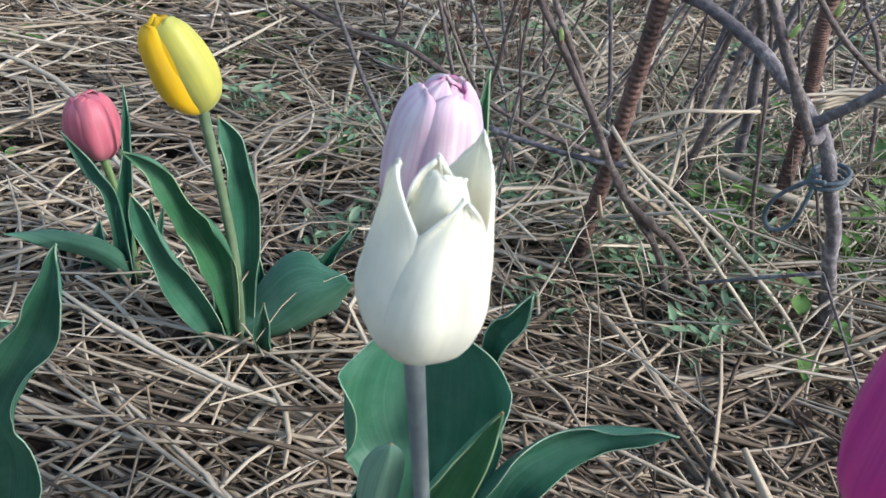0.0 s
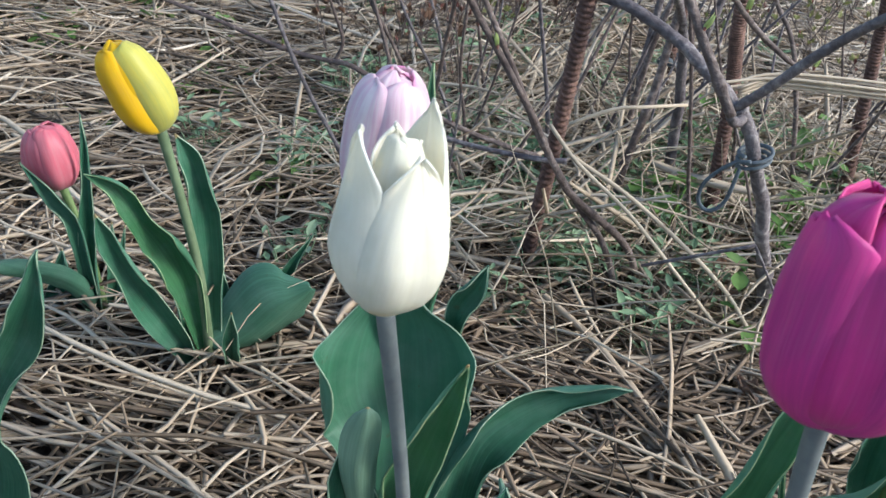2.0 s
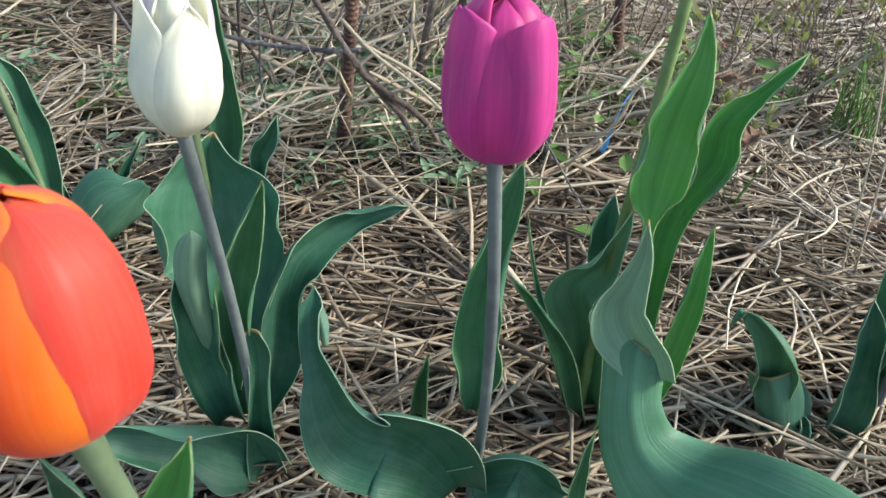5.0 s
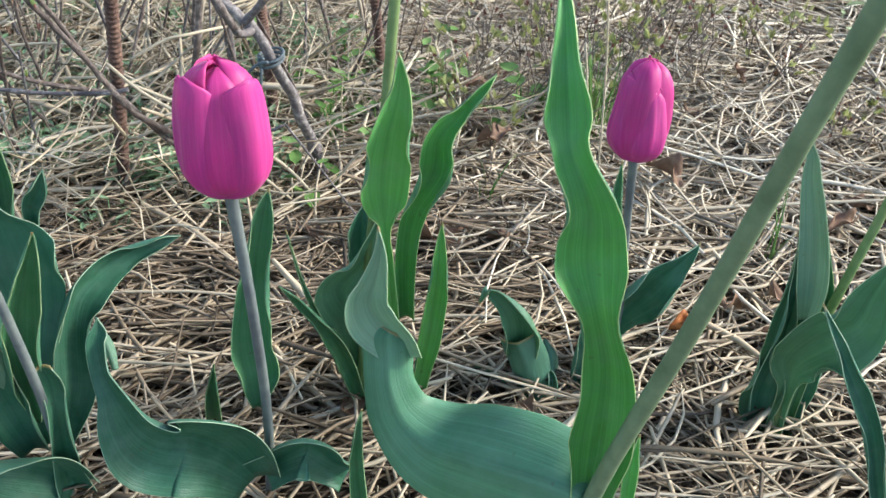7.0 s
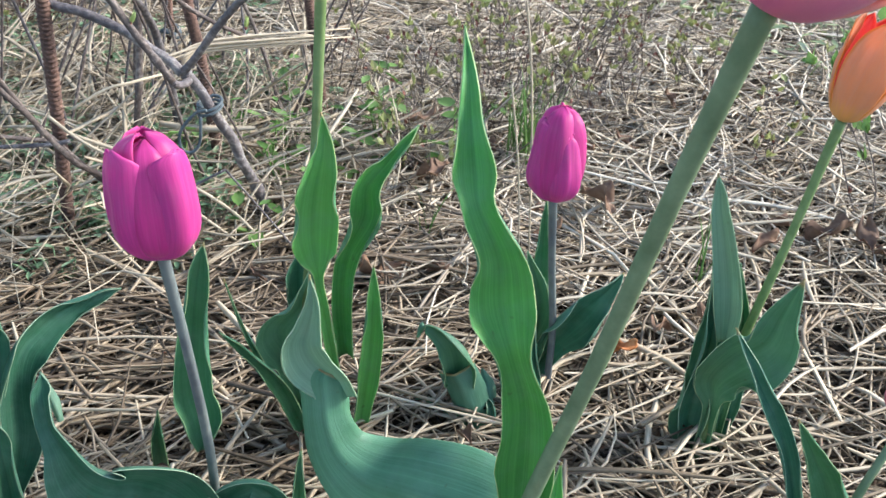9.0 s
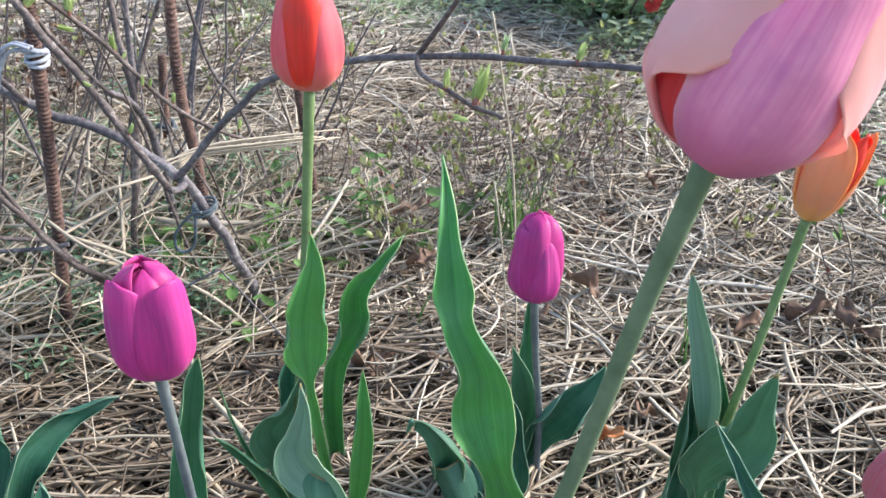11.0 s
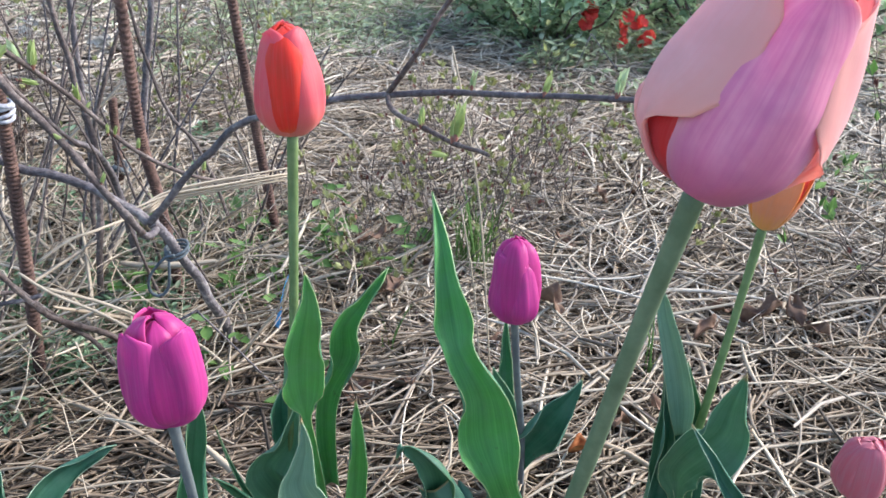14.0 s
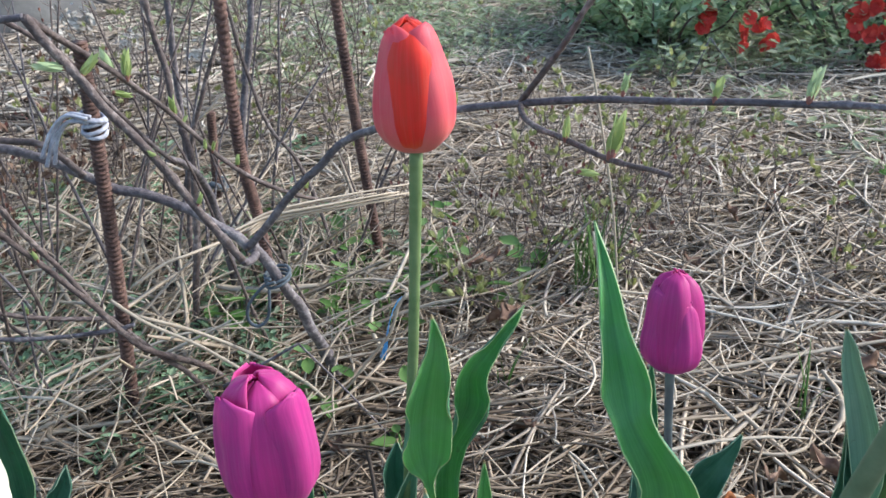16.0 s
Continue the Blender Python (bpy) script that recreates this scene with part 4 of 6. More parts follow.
        ([(0.552, -0.02, -0.009, 0.03, -30, 10), (0.519, -0.006, 0.075, 0.028, -30, 19), (0.498, 0.003, 0.113, 0.016, -30, 42), (0.48, 0.011, 0.143, 0, -30, 42)], -0.3, "G", 0),
    ],
    # the kplant plant: x, y, z, width, bearing and rise of the blade's side
    "kplant": [
        ([(0.057, 0.055, 0.136, 0.014, -19, 9), (0.059, 0.054, 0.177, 0.022, -19, 9), (0.065, 0.052, 0.203, 0.015, -19, 15), (0.07, 0.05, 0.222, 0, -19, 15)], -0.35, "Y", 0),
        ([(0.033, 0.066, 0.155, 0.014, -24, 10), (0.04, 0.045, 0.21, 0.011, -24, 9), (0.039, 0.031, 0.242, 0, -24, 9)], -0.3, "B", 0),
    ],
}


# ---- ground: one sheet of soil under a thick mulch of straw ----
def ground_height(x, y):
    return -0.012 + 0.010 * noise.noise(Vector((x * 3.1, y * 3.1, 0.3))) + 0.006 * noise.noise(Vector((x * 11, y * 11, 1.7)))


def make_ground():
    xs = np.concatenate([np.linspace(-40, -2, 9), np.linspace(-1.5, 4.0, 111), np.linspace(5, 40, 9)])
    ys = np.concatenate([np.linspace(-40, -2, 9), np.linspace(-1.5, 4.5, 121), np.linspace(6, 40, 9)])
    verts = [(x, y, ground_height(x, y)) for y in ys for x in xs]
    n = len(xs)
    faces = [(j * n + i, j * n + i + 1, (j + 1) * n + i + 1, (j + 1) * n + i) for j in range(len(ys) - 1) for i in range(n - 1)]
    ob = new("ground", mesh_of("ground", verts, faces, SOIL))
    tagged(ob, "dark brown garden soil under dry straw mulch", "ground", kind="structure")


make_ground()


def straw_stuff(name, label, count, box, width, length, height, material, seed, flat=0.55, grain=30.0, upright=0.0, drop=None, curve=0.16, edge=0.05):
    """Thousands of bent, flattened stalks lying over one another, as one mesh."""
    rng = np.random.default_rng(seed)
    x0, y0, x1, y1 = box
    cx, cy = rng.uniform(x0, x1, count) + rng.normal(0, edge, count), rng.uniform(y0, y1, count) + rng.normal(0, edge, count)
    if drop is not None:
        keep = drop(cx, cy, rng)
        cx, cy = cx[keep], cy[keep]
        count = len(cx)
    ang = np.where(rng.random(count) < 0.6, rng.normal(0.0, radians(grain), count), rng.uniform(-math.pi, math.pi, count))
    ln = length * rng.lognormal(0, 0.45, count)
    wd = width * rng.lognormal(0, 0.32, count)
    layer = rng.random(count)
    cz = layer ** 1.4 * height
    pitch = rng.normal(0, 0.07, count) + upright * np.abs(rng.normal(0, 1, count))
    sway = rng.normal(0, curve, count) * ln
    sag = rng.normal(-0.04, 0.05, count) * ln
    rings, sides = 5, 4
    s = np.linspace(-0.5, 0.5, rings)
    d = np.stack([np.cos(ang) * np.cos(pitch), np.sin(ang) * np.cos(pitch), np.sin(pitch)], -1)
    g = np.stack([-np.sin(ang), np.cos(ang), np.zeros(count)], -1)
    up = np.cross(d, g)
    kink = np.where(rng.random(count) < 0.3, rng.normal(0, 0.25, count), 0) * ln
    bow = (s ** 2 - 0.25) * 2
    spine = (np.stack([cx, cy, cz], -1)[:, None, :] + d[:, None, :] * (s[None, :, None] * ln[:, None, None])
             + g[:, None, :] * (bow[None, :, None] * sway[:, None, None] + np.maximum(0, s - 0.12)[None, :, None] * kink[:, None, None])
             + up[:, None, :] * (bow[None, :, None] * -sag[:, None, None]))
    spine[:, :, 2] = np.maximum(spine[:, :, 2], -0.004 + 0.4 * cz[:, None])
    taper = np.array([0.75, 1, 1, 0.95, 0.55])
    roll = rng.normal(0, 0.5, count)
    a1 = g * np.cos(roll)[:, None] + up * np.sin(roll)[:, None]
    a2 = -g * np.sin(roll)[:, None] + up * np.cos(roll)[:, None]
    fl = np.clip(rng.normal(flat, 0.22, count), 0.12, 1.0)
    verts = np.empty((count, rings, sides, 3))
    for k, (ca, sa) in enumerate(((1, 0), (0, 1), (-1, 0), (0, -1))):
        off = a1 * (ca * wd / 2)[:, None] if ca else a2 * (sa * wd / 2 * fl)[:, None]
        verts[:, :, k, :] = spine + off[:, None, :] * taper[None, :, None]
    base = (np.arange(count) * rings * sides)[:, None, None]
    i, k = np.meshgrid(np.arange(rings - 1), np.arange(sides), indexing="ij")
    quad = np.stack([i * sides + k, i * sides + (k + 1) % sides, (i + 1) * sides + (k + 1) % sides, (i + 1) * sides + k], -1).reshape(1, -1, 4)
    quads = (base + quad).reshape(-1, 4)
    me = bpy.data.meshes.new(name)
    v = verts.reshape(-1, 3)
    me.vertices.add(len(v))
    me.vertices.foreach_set("co", v.astype(np.float32).ravel())
    me.loops.add(quads.size)
    me.loops.foreach_set("vertex_index", quads.astype(np.int32).ravel())
    me.polygons.add(len(quads))
    me.polygons.foreach_set("loop_start", np.arange(0, quads.size, 4, dtype=np.int32))
    me.polygons.foreach_set("use_smooth", np.ones(len(quads), dtype=bool))
    me.materials.append(material)
    me.update(calc_edges=True)
    return tagged(new(name, me), label, "straw", kind="stuff")


def clear_of_shrub(x, y, rng):
    """Thinner straw among the weeds under the shrub."""
    d = np.hypot((x - 0.30) / 0.32, (y - 0.75) / 0.20)
    return rng.random(len(x)) < np.clip(0.35 + 0.65 * d, 0, 1)


def old_patch(x, y):
    """How far the straw round the shrub's foot is brown and weathered."""
    return np.maximum(np.exp(-((x - 0.27) / 0.17) ** 2 - ((y - 0.40) / 0.12) ** 2), np.exp(-((x - 0.14) / 0.10) ** 2 - ((y - 0.45) / 0.08) ** 2))


def fresh(x, y, rng):
    return clear_of_shrub(x, y, rng) & (rng.random(len(x)) > 0.88 * old_patch(x, y))


def weathered(x, y, rng):
    return rng.random(len(x)) < old_patch(x, y)


def off_the_bed(x, y, rng):
    return (x < -0.8) | (x > 1.5) | (y < -0.35) | (y > 1.5)


straw_stuff("straw_litter", "broken brown straw litter on the soil", 16000, (-0.8, -0.35, 1.5, 1.5), 0.0026, 0.045, 0.008, CHAFF, 1, 0.5, 60)
straw_stuff("straw_mulch", "dry beige straw mulch lying in tangled layers", 19000, (-0.75, -0.30, 1.35, 1.25), 0.0027, 0.115, 0.028, STRAW, 2, 0.42, 32, drop=fresh)
straw_stuff("weathered_straw", "brown weathered straw matted between the tulips", 9500, (-0.05, 0.08, 0.60, 0.62), 0.0027, 0.105, 0.029, STRAW_OLD, 12, 0.42, 34, drop=weathered)
straw_stuff("straw_top", "long pale straw stalks on top of the mulch", 1300, (-0.7, -0.30, 1.3, 1.2), 0.0031, 0.14, 0.034, STRAW_PALE, 3, 0.35, 38, 0.05, drop=fresh, curve=0.24)
straw_stuff("bleached_straw", "bleached curling straw heaped behind the tulips", 7000, (0.42, 0.30, 1.5, 1.3), 0.0024, 0.10, 0.034, STRAW_FAR, 6, 0.35, 70, 0.04, curve=0.20)
straw_stuff("distant_straw", "dry straw over the garden ground further off", 22000, (-1.2, 1.1, 3.4, 3.6), 0.0038, 0.15, 0.03, STRAW_FAR, 4, 0.6, 40, edge=0.22)
straw_stuff("distant_straw", "dry straw over the garden ground beside the shrubs", 9000, (1.25, -0.4, 2.8, 1.15), 0.0038, 0.15, 0.03, STRAW_FAR, 5, 0.6, 60, edge=0.22)

straw_stuff("scattered_straw", "thin dry straw thrown over the soil all round", 9000, (-1.3, -1.2, 3.2, 3.4), 0.0040, 0.17, 0.02, STRAW_FAR, 8, 0.5, 60, drop=off_the_bed, edge=0.55)
straw_stuff("standing_straw", "thin dry stalks leaning up through the shrub", 150, (0.04, 0.46, 0.46, 0.78), 0.0019, 0.15, 0.06, STRAW_PALE, 7, 0.4, 70, 0.55, curve=0.2)
straw_stuff("dry_grass", "pale dry grass blades bent among the stakes", 420, (0.06, 0.48, 0.50, 0.86), 0.0032, 0.14, 0.07, STRAW_PALE, 17, 0.14, 70, 0.40, curve=0.38)
straw_stuff("dry_fibres", "fine bleached fibres tangled in the shrub", 500, (0.04, 0.44, 0.52, 0.90), 0.0010, 0.12, 0.09, STRAW, 18, 0.5, 80, 0.50, curve=0.45)

# ---- tulips ----
def six(start, outer, inner, inset=0.84, curl=0.0, flare=0.0, tall=0.99, close=0.1, shape="round"):
    """Three inner petals behind three outer ones."""
    rows = [(start + 60 + 120 * i, inset, tall, inner, curl * 0.6, flare, close + 0.1, shape, 84.0 if shape == "round" else 0.0, 1.12) for i in range(3)]
    return rows + [(start + 120 * i, 1.0, 1.0 - 0.02 * i, outer, curl, flare, close, shape, 72.0 if shape == "round" else 0.0, 1.0) for i in range(3)]


def inner(bearing, material, inset=0.86, tall=0.99, shape="broad", tip=0.0, form="dome"):
    """An inner petal that arches over the heart of the bloom."""
    return dict(bearing=bearing, material=material, inset=inset, tall=tall, shape=shape, tip=tip, form=form, tight=0.74)


def ring(start, outside, inside, tight=0.60):
    """Three inner petals behind three outer ones."""
    return [inner(start + 60 + 120 * i, inside) for i in range(3)] + [dict(bearing=start + 120 * i, material=outside, tall=1.0 - 0.02 * i, tight=tight, wide=0.96) for i in range(3)]


tulip("tulip", "white pointed tulip on a dusky stem with blue-green leaves", (0.085, 0.213, 0.0), [(0.084, 0.200, 0.08), (0.078, 0.186, 0.16)], (0.0672, 0.177, 0.2432),
      (0.03, 0.08, 1.0), 0.0480, 0.0154, 0.0186, "lily",
      [inner(112, WHITE, 0.70, 1.02, "point", form="taper"), inner(246, WHITE, 0.78, 1.04, form="taper", tip=0.30), inner(352, WHITE, 0.76, 0.98, form="taper", tip=0.30),
       dict(bearing=46, material=WHITE, shape="point", inset=0.97, tall=1.16, tight=0.86, tip=0.0, ruffle=0.6),
       dict(bearing=206, material=WHITE, shape="point", inset=1.02, tall=1.08, tight=0.78, tip=0.0, ruffle=0.8),
       dict(bearing=298, material=WHITE, shape="point", inset=1.08, tall=0.99, tight=0.80, wide=1.12, tip=0.14, ruffle=1.2)], STEM_DUSK, "white", 0.0025)
tulip("tulip", "pale lilac tulip with purple flames behind the white one", (0.078, 0.262, 0.0), [(0.074, 0.260, 0.10)], (0.0635, 0.256, 0.2265),
      (0.03, 0.02, 1.0), 0.0490, 0.0158, 0.0180, "shut",
      [inner(100, LILAC, 0.88, 1.03), inner(262, LILAC, 0.86, 1.02), inner(345, LILAC, 0.92, 0.98),
       dict(bearing=40, material=LILAC, tight=0.75), dict(bearing=208, material=LILAC, tight=0.72, tall=0.99, tip=-0.12), dict(bearing=300, material=LILAC, tight=0.72, tall=0.98, inset=1.03, tip=-0.08, wide=0.92)], STEM_GREEN, "lilac", 0.0026)
tulip("tulip", "yellow tulip with a greenish outer petal, leaning", (-0.039, 0.413, 0.0), [(-0.042, 0.410, 0.07), (-0.050, 0.408, 0.13)], (-0.0575, 0.408, 0.170),
      (-0.44, -0.05, 1.0), 0.0480, 0.0153, 0.0178, "shut",
      [inner(165, YELLOW, 0.86, 1.03), inner(45, YELLOW, 0.84), inner(290, YELLOW, 0.84, 1.02),
       dict(bearing=236, material=YELLOW, tight=0.64, tip=-0.1), dict(bearing=110, material=YELLOW, tight=0.64), dict(bearing=352, material=LIME, tight=0.70, inset=1.05, wide=1.10)], STEM_GREEN, "yellow", 0.0027)
tulip("tulip", "small rose-pink tulip bud with narrow blue-green leaves", (-0.118, 0.458, 0.0), [(-0.128, 0.466, 0.05)], (-0.142, 0.474, 0.0895),
      (-0.18, 0.0, 1.0), 0.0395, 0.0172, 0.0190, "shut", ring(310, ROSE, ROSE), STEM_LIGHT, "pinkbud", 0.0026)
tulip("tulip", "purple tulip on a slim dusky stem", (0.196, 0.176, 0.0), [(0.191, 0.160, 0.09), (0.180, 0.140, 0.185)], (0.1720, 0.137, 0.2525),
      (-0.02, 0.10, 1.0), 0.0510, 0.0190, 0.0218, "goblet",
      [inner(140, MAGENTA, 0.90, 1.07), inner(254, MAGENTA, 0.80, 1.02), inner(15, MAGENTA, 0.90, 1.06),
       dict(bearing=80, material=MAGENTA, tight=0.62, tip=0.16, tall=1.02), dict(bearing=190, material=PURPLE, tight=0.50, tall=1.0, wide=0.98, tip=0.0, ruffle=1.6), dict(bearing=310, material=PURPLE, tight=0.50, tall=0.98, inset=1.04, wide=1.06, tip=0.02, ruffle=2.0)], STEM_DUSK, "purple", 0.0026)
tulip("tulip", "tall red tulip with salmon outer petals", (0.275, 0.225, 0.0), [(0.272, 0.224, 0.10), (0.280, 0.230, 0.23)], (0.2845, 0.234, 0.3430),
      (-0.03, 0.08, 1.0), 0.0590, 0.0188, 0.0208, "taper",
      [inner(236, SCARLET, 0.94, 0.98), inner(110, SCARLET, 0.86, 1.0), inner(350, SCARLET, 0.86, 1.0),
       dict(bearing=60, material=RED, tight=0.62, tip=0.2), dict(bearing=182, material=RED, tight=0.66, tall=0.97, wide=0.80, tip=0.06, ruffle=1.6), dict(bearing=304, material=RED, tight=0.70, tall=0.98, inset=1.05, wide=0.98, tip=0.10, ruffle=1.8)], STEM_LIGHT, "red", 0.0030)
tulip("tulip", "small magenta tulip on a short dusky stem", (0.465, 0.203, 0.0), [(0.452, 0.195, 0.07), (0.428, 0.182, 0.15)], (0.4115, 0.173, 0.210),
      (0.03, 0.12, 1.0), 0.0540, 0.0172, 0.0190, "taper",
      [inner(100, MAGENTA, 0.88, 1.05), inner(335, MAGENTA, 0.92, 1.03), inner(215, MAGENTA, 0.88, 1.04),
       dict(bearing=30, material=MAGENTA, tight=0.62, tip=0.05, tall=1.0), dict(bearing=168, material=PURPLE, tight=0.48, tall=0.92, tip=-0.20, wide=0.92, ruffle=2.2), dict(bearing=268, material=PURPLE, tight=0.52, inset=1.06, tall=0.80, wide=0.92, tip=-0.04, ruffle=2.4)], STEM_DUSK, "fp", 0.0026)
tulip("tulip", "large salmon-pink tulip on a thick leaning stem", (0.318, 0.032, 0.0), [(0.312, 0.032, 0.104), (0.318, 0.010, 0.2435), (0.3163, -0.0087, 0.3391)], (0.3172, -0.0217, 0.4055),
      (0.20, -0.24, 1.0), 0.080, [0.0052, 0.0244, 0.0287, 0.0279, 0.0249, 0.0214, 0.018], 0.0334, "spade",
      [(300, 0.84, 1.0, CRIMSON, 0.0, 0, 0.3), (50, 0.90, 1.0, PEACH, 0.0, 0, 0.2), (132, 0.97, 1.0, CRIMSON, 0.0, 0, 0.3),
       (322, 1.07, 1.0, PEACH, 0.0, 0, 0.1, "lifted"), (142, 1.10, 1.0, PEACH, 0.0, 0, 0.1, "lifted"), (226, 1.02, 0.98, PINK, 0.0, 0, 0.1)], STEM_GREEN, "bigpink", 0.0039)
tulip("tulip", "orange tulip on a slanting green stem", (0.534, 0.105, 0.0), [(0.545, 0.108, 0.09), (0.562, 0.112, 0.18)], (0.575, 0.115, 0.264),
      (0.16, -0.04, 1.0), 0.062, [0.004, 0.0135, 0.0170, 0.0190, 0.0195, 0.0190, 0.018], 0.0185, "spade",
      six(212, ORANGE, SCARLET, 0.82, 0.0, 0.0, 1.0, 0.0, "spade"), STEM_LIGHT, "orange", 0.0030)
tulip("tulip", "coral-red tulip with orange petal rims", (0.070, 0.050, 0.0), [(0.069, 0.042, 0.10), (0.061, 0.031, 0.19)], (0.0502, 0.0235, 0.2620),
      (-0.12, 0.195, 1.0), 0.0490, 0.0200, 0.0235, "shut",
      [inner(130, CORAL, 0.88, 1.05), inner(20, CORAL, 0.90, 1.0), inner(262, AMBER, 0.92, 0.98), inner(215, CORAL, 0.84, 1.02),
       dict(bearing=85, material=CORAL, tight=0.70, tall=1.03, wide=1.1, form="dome"), dict(bearing=322, material=CORAL, tight=0.72, tall=1.0, inset=1.03, wide=1.14, ruffle=2.0, form="dome"),
       dict(bearing=232, material=AMBER, tight=0.84, tall=0.90, inset=1.08, wide=1.10, ruffle=1.2, tip=-0.04)], STEM_GREEN, "kplant", 0.0034)
tulip("tulip", "closed pink tulip bud at the edge of the bed", (0.545, -0.006, 0.0), [(0.556, -0.003, 0.06)], (0.585, 0.004, 0.108),
      (0.0, 0.0, 1.0), 0.046, 0.0182, 0.0200, "shut", ring(230, ROSE, ROSE), STEM_GREEN, "hplant", 0.0028)
tulip("tulip", "young tulip plant with curled blue-green leaves, no flower", (0.394, 0.197, 0.0), [], None, (0, 0, 1), 0, [], 0, "round", [], STEM_GREEN, "curl")
tulip("tulip", "tulip plant with broad wavy blue-green leaves", (-0.107, 0.248, 0.0), [], None, (0, 0, 1), 0, [], 0, "round", [], STEM_GREEN, "leftp")

# ---- the shrub and its stakes ----
def rebar(points, label):
    """A rusty bar with slanting ribs."""
    length = sum(math.dist(a, b) for a, b in zip(points, points[1:]))
    rib = (0.88, 0.90, 1.08, 1.15, 1.04)
    me = tube("rebar_stake", points, [0.0050, 0.0050], RUST, 14, int(length / 0.0008), lambda i, a: rib[int(i + 5 * abs(math.sin(a / 2)) * 1.0) % 5])
    return tagged(new("rebar_stake", me), label, "stake", "stakes in the shrub")


rebar([(0.165, 0.530, -0.03), (0.172, 0.524, 0.12), (0.176, 0.522, 0.24), (0.177, 0.522, 0.337)], "rusty ribbed steel stake beside the shrub")
rebar([(0.330, 0.600, -0.05), (0.315, 0.609, 0.126), (0.304, 0.615, 0.218), (0.300, 0.617, 0.45)], "tall rusty ribbed steel stake in the shrub")
rebar([(0.474, 0.673, -0.03), (0.455, 0.683, 0.128), (0.443, 0.689, 0.232), (0.425, 0.699, 0.40)], "rusty ribbed steel stake behind the red tulip")
rebar([(0.352, 0.901, -0.03), (0.352, 0.901, 0.066), (0.354, 0.900, 0.14)], "short rusty ribbed steel stake among weeds")


def branch(points, radii, material=None, sides=10):
    """A knobbly rod: slight knees, uneven bark, swollen nodes."""
    rnd = random.Random(int(abs(points[0][0]) * 9999))
    length = sum(math.dist(a, b) for a, b in zip(points, points[1:]))
    steps = max(10, int(length / 0.0035))
    r = max(radii)
    pts = [tuple(c + rnd.uniform(-0.25, 0.25) * r for c in p) if 0 < i < steps else tuple(p) for i, p in enumerate(spline(points, max(3, int(length / 0.022))))]
    nodes = [rnd.random() for _ in range(997)]

    def bark(i, a):
        knot = 0.28 if nodes[(i // 2) % 997] > 0.94 else 0.0
        return 1.0 + knot + 0.11 * (noise.noise(Vector((i * 0.35, 2.2 * math.cos(a), 2.2 * math.sin(a) + points[0][0] * 90))))

    return tube("branch", pts, radii, material or BARK_BROWN, sides, steps, bark)


def bud_mesh(at, way, size, rnd, material, scales=3):
    """An opening bud: slim pointed leaflets standing close together."""
    verts, faces = [], []
    axis = Vector(way).normalized()
    turn = Vector((0, 0, 1)).rotation_difference(axis)
    first = rnd.uniform(0, 6.28)
    for j in range(scales):
        a = first + 2 * math.pi * j / scales
        o, tall, open_up = len(verts), size * (1 - 0.22 * j / scales), 0.05 + 0.10 * rnd.random()
        for v in np.linspace(0, 1, 8):
            w = size * 0.155 * math.sin(math.pi * (0.06 + 0.94 * v) ** 0.9) ** 0.8
            r = size * (0.02 + 0.055 * math.sin(3.0 * v) + open_up * v * v)
            for k in (-1.0, -0.5, 0.0, 0.5, 1.0):
                rr = r - 0.45 * w * k * k
                verts.append(Vector(at) + turn @ Vector((rr * math.cos(a) - k * w * math.sin(a), rr * math.sin(a) + k * w * math.cos(a), v * tall)))
        for i in range(7):
            for k in range(4):
                q = o + i * 5 + k
                faces.append((q, q + 1, q + 6, q + 5))
    return mesh_of("bud", verts, faces, material)


shrub = root("shrub", (0.345, 0.50, 0.0), "leafless grey-brown shrub with swelling buds, tied to stakes", "shrub")
part("branch", branch([(0.352, 0.506, -0.02), (0.318, 0.482, 0.075), (0.285, 0.463, 0.150), (0.264, 0.466, 0.185)], [0.0053, 0.0047, 0.0042, 0.0041], BARK_GREY, 10), shrub, "thick grey main branch")
part("branch", branch([(0.263, 0.467, 0.184), (0.275, 0.444, 0.213), (0.286, 0.422, 0.242), (0.296, 0.401, 0.265), (0.311, 0.377, 0.293), (0.324, 0.353, 0.306), (0.354, 0.321, 0.322), (0.381, 0.290, 0.332), (0.410, 0.235, 0.346), (0.432, 0.192, 0.354), (0.456, 0.150, 0.362), (0.476, 0.113, 0.367)], [0.0030, 0.0027, 0.0023, 0.0020, 0.0016], BARK_GREY), shrub)
part("branch", branch([(0.381, 0.29, 0.332), (0.3723, 0.2677, 0.3293), (0.3666, 0.2331, 0.333), (0.3591, 0.1949, 0.3398), (0.353, 0.1708, 0.3448), (0.3377, 0.1337, 0.3578), (0.322, 0.1021, 0.3699)], [0.0019, 0.0016, 0.0013, 0.0010]), shrub)
part("branch", branch([(0.381, 0.290, 0.332), (0.390, 0.265, 0.370), (0.400, 0.240, 0.415), (0.415, 0.200, 0.480)], [0.0019, 0.0016, 0.0014]), shrub)
part("branch", branch([(0.247, 0.429, 0.195), (0.224, 0.445, 0.234), (0.204, 0.459, 0.270), (0.185, 0.471, 0.297), (0.166, 0.485, 0.327), (0.144, 0.499, 0.362)], [0.0028, 0.0028, 0.0031, 0.0033]), shrub)
part("branch", branch([(0.266, 0.460, 0.180), (0.255, 0.440, 0.186), (0.247, 0.429, 0.195)], [0.0031, 0.0028], BARK_GREY), shrub)
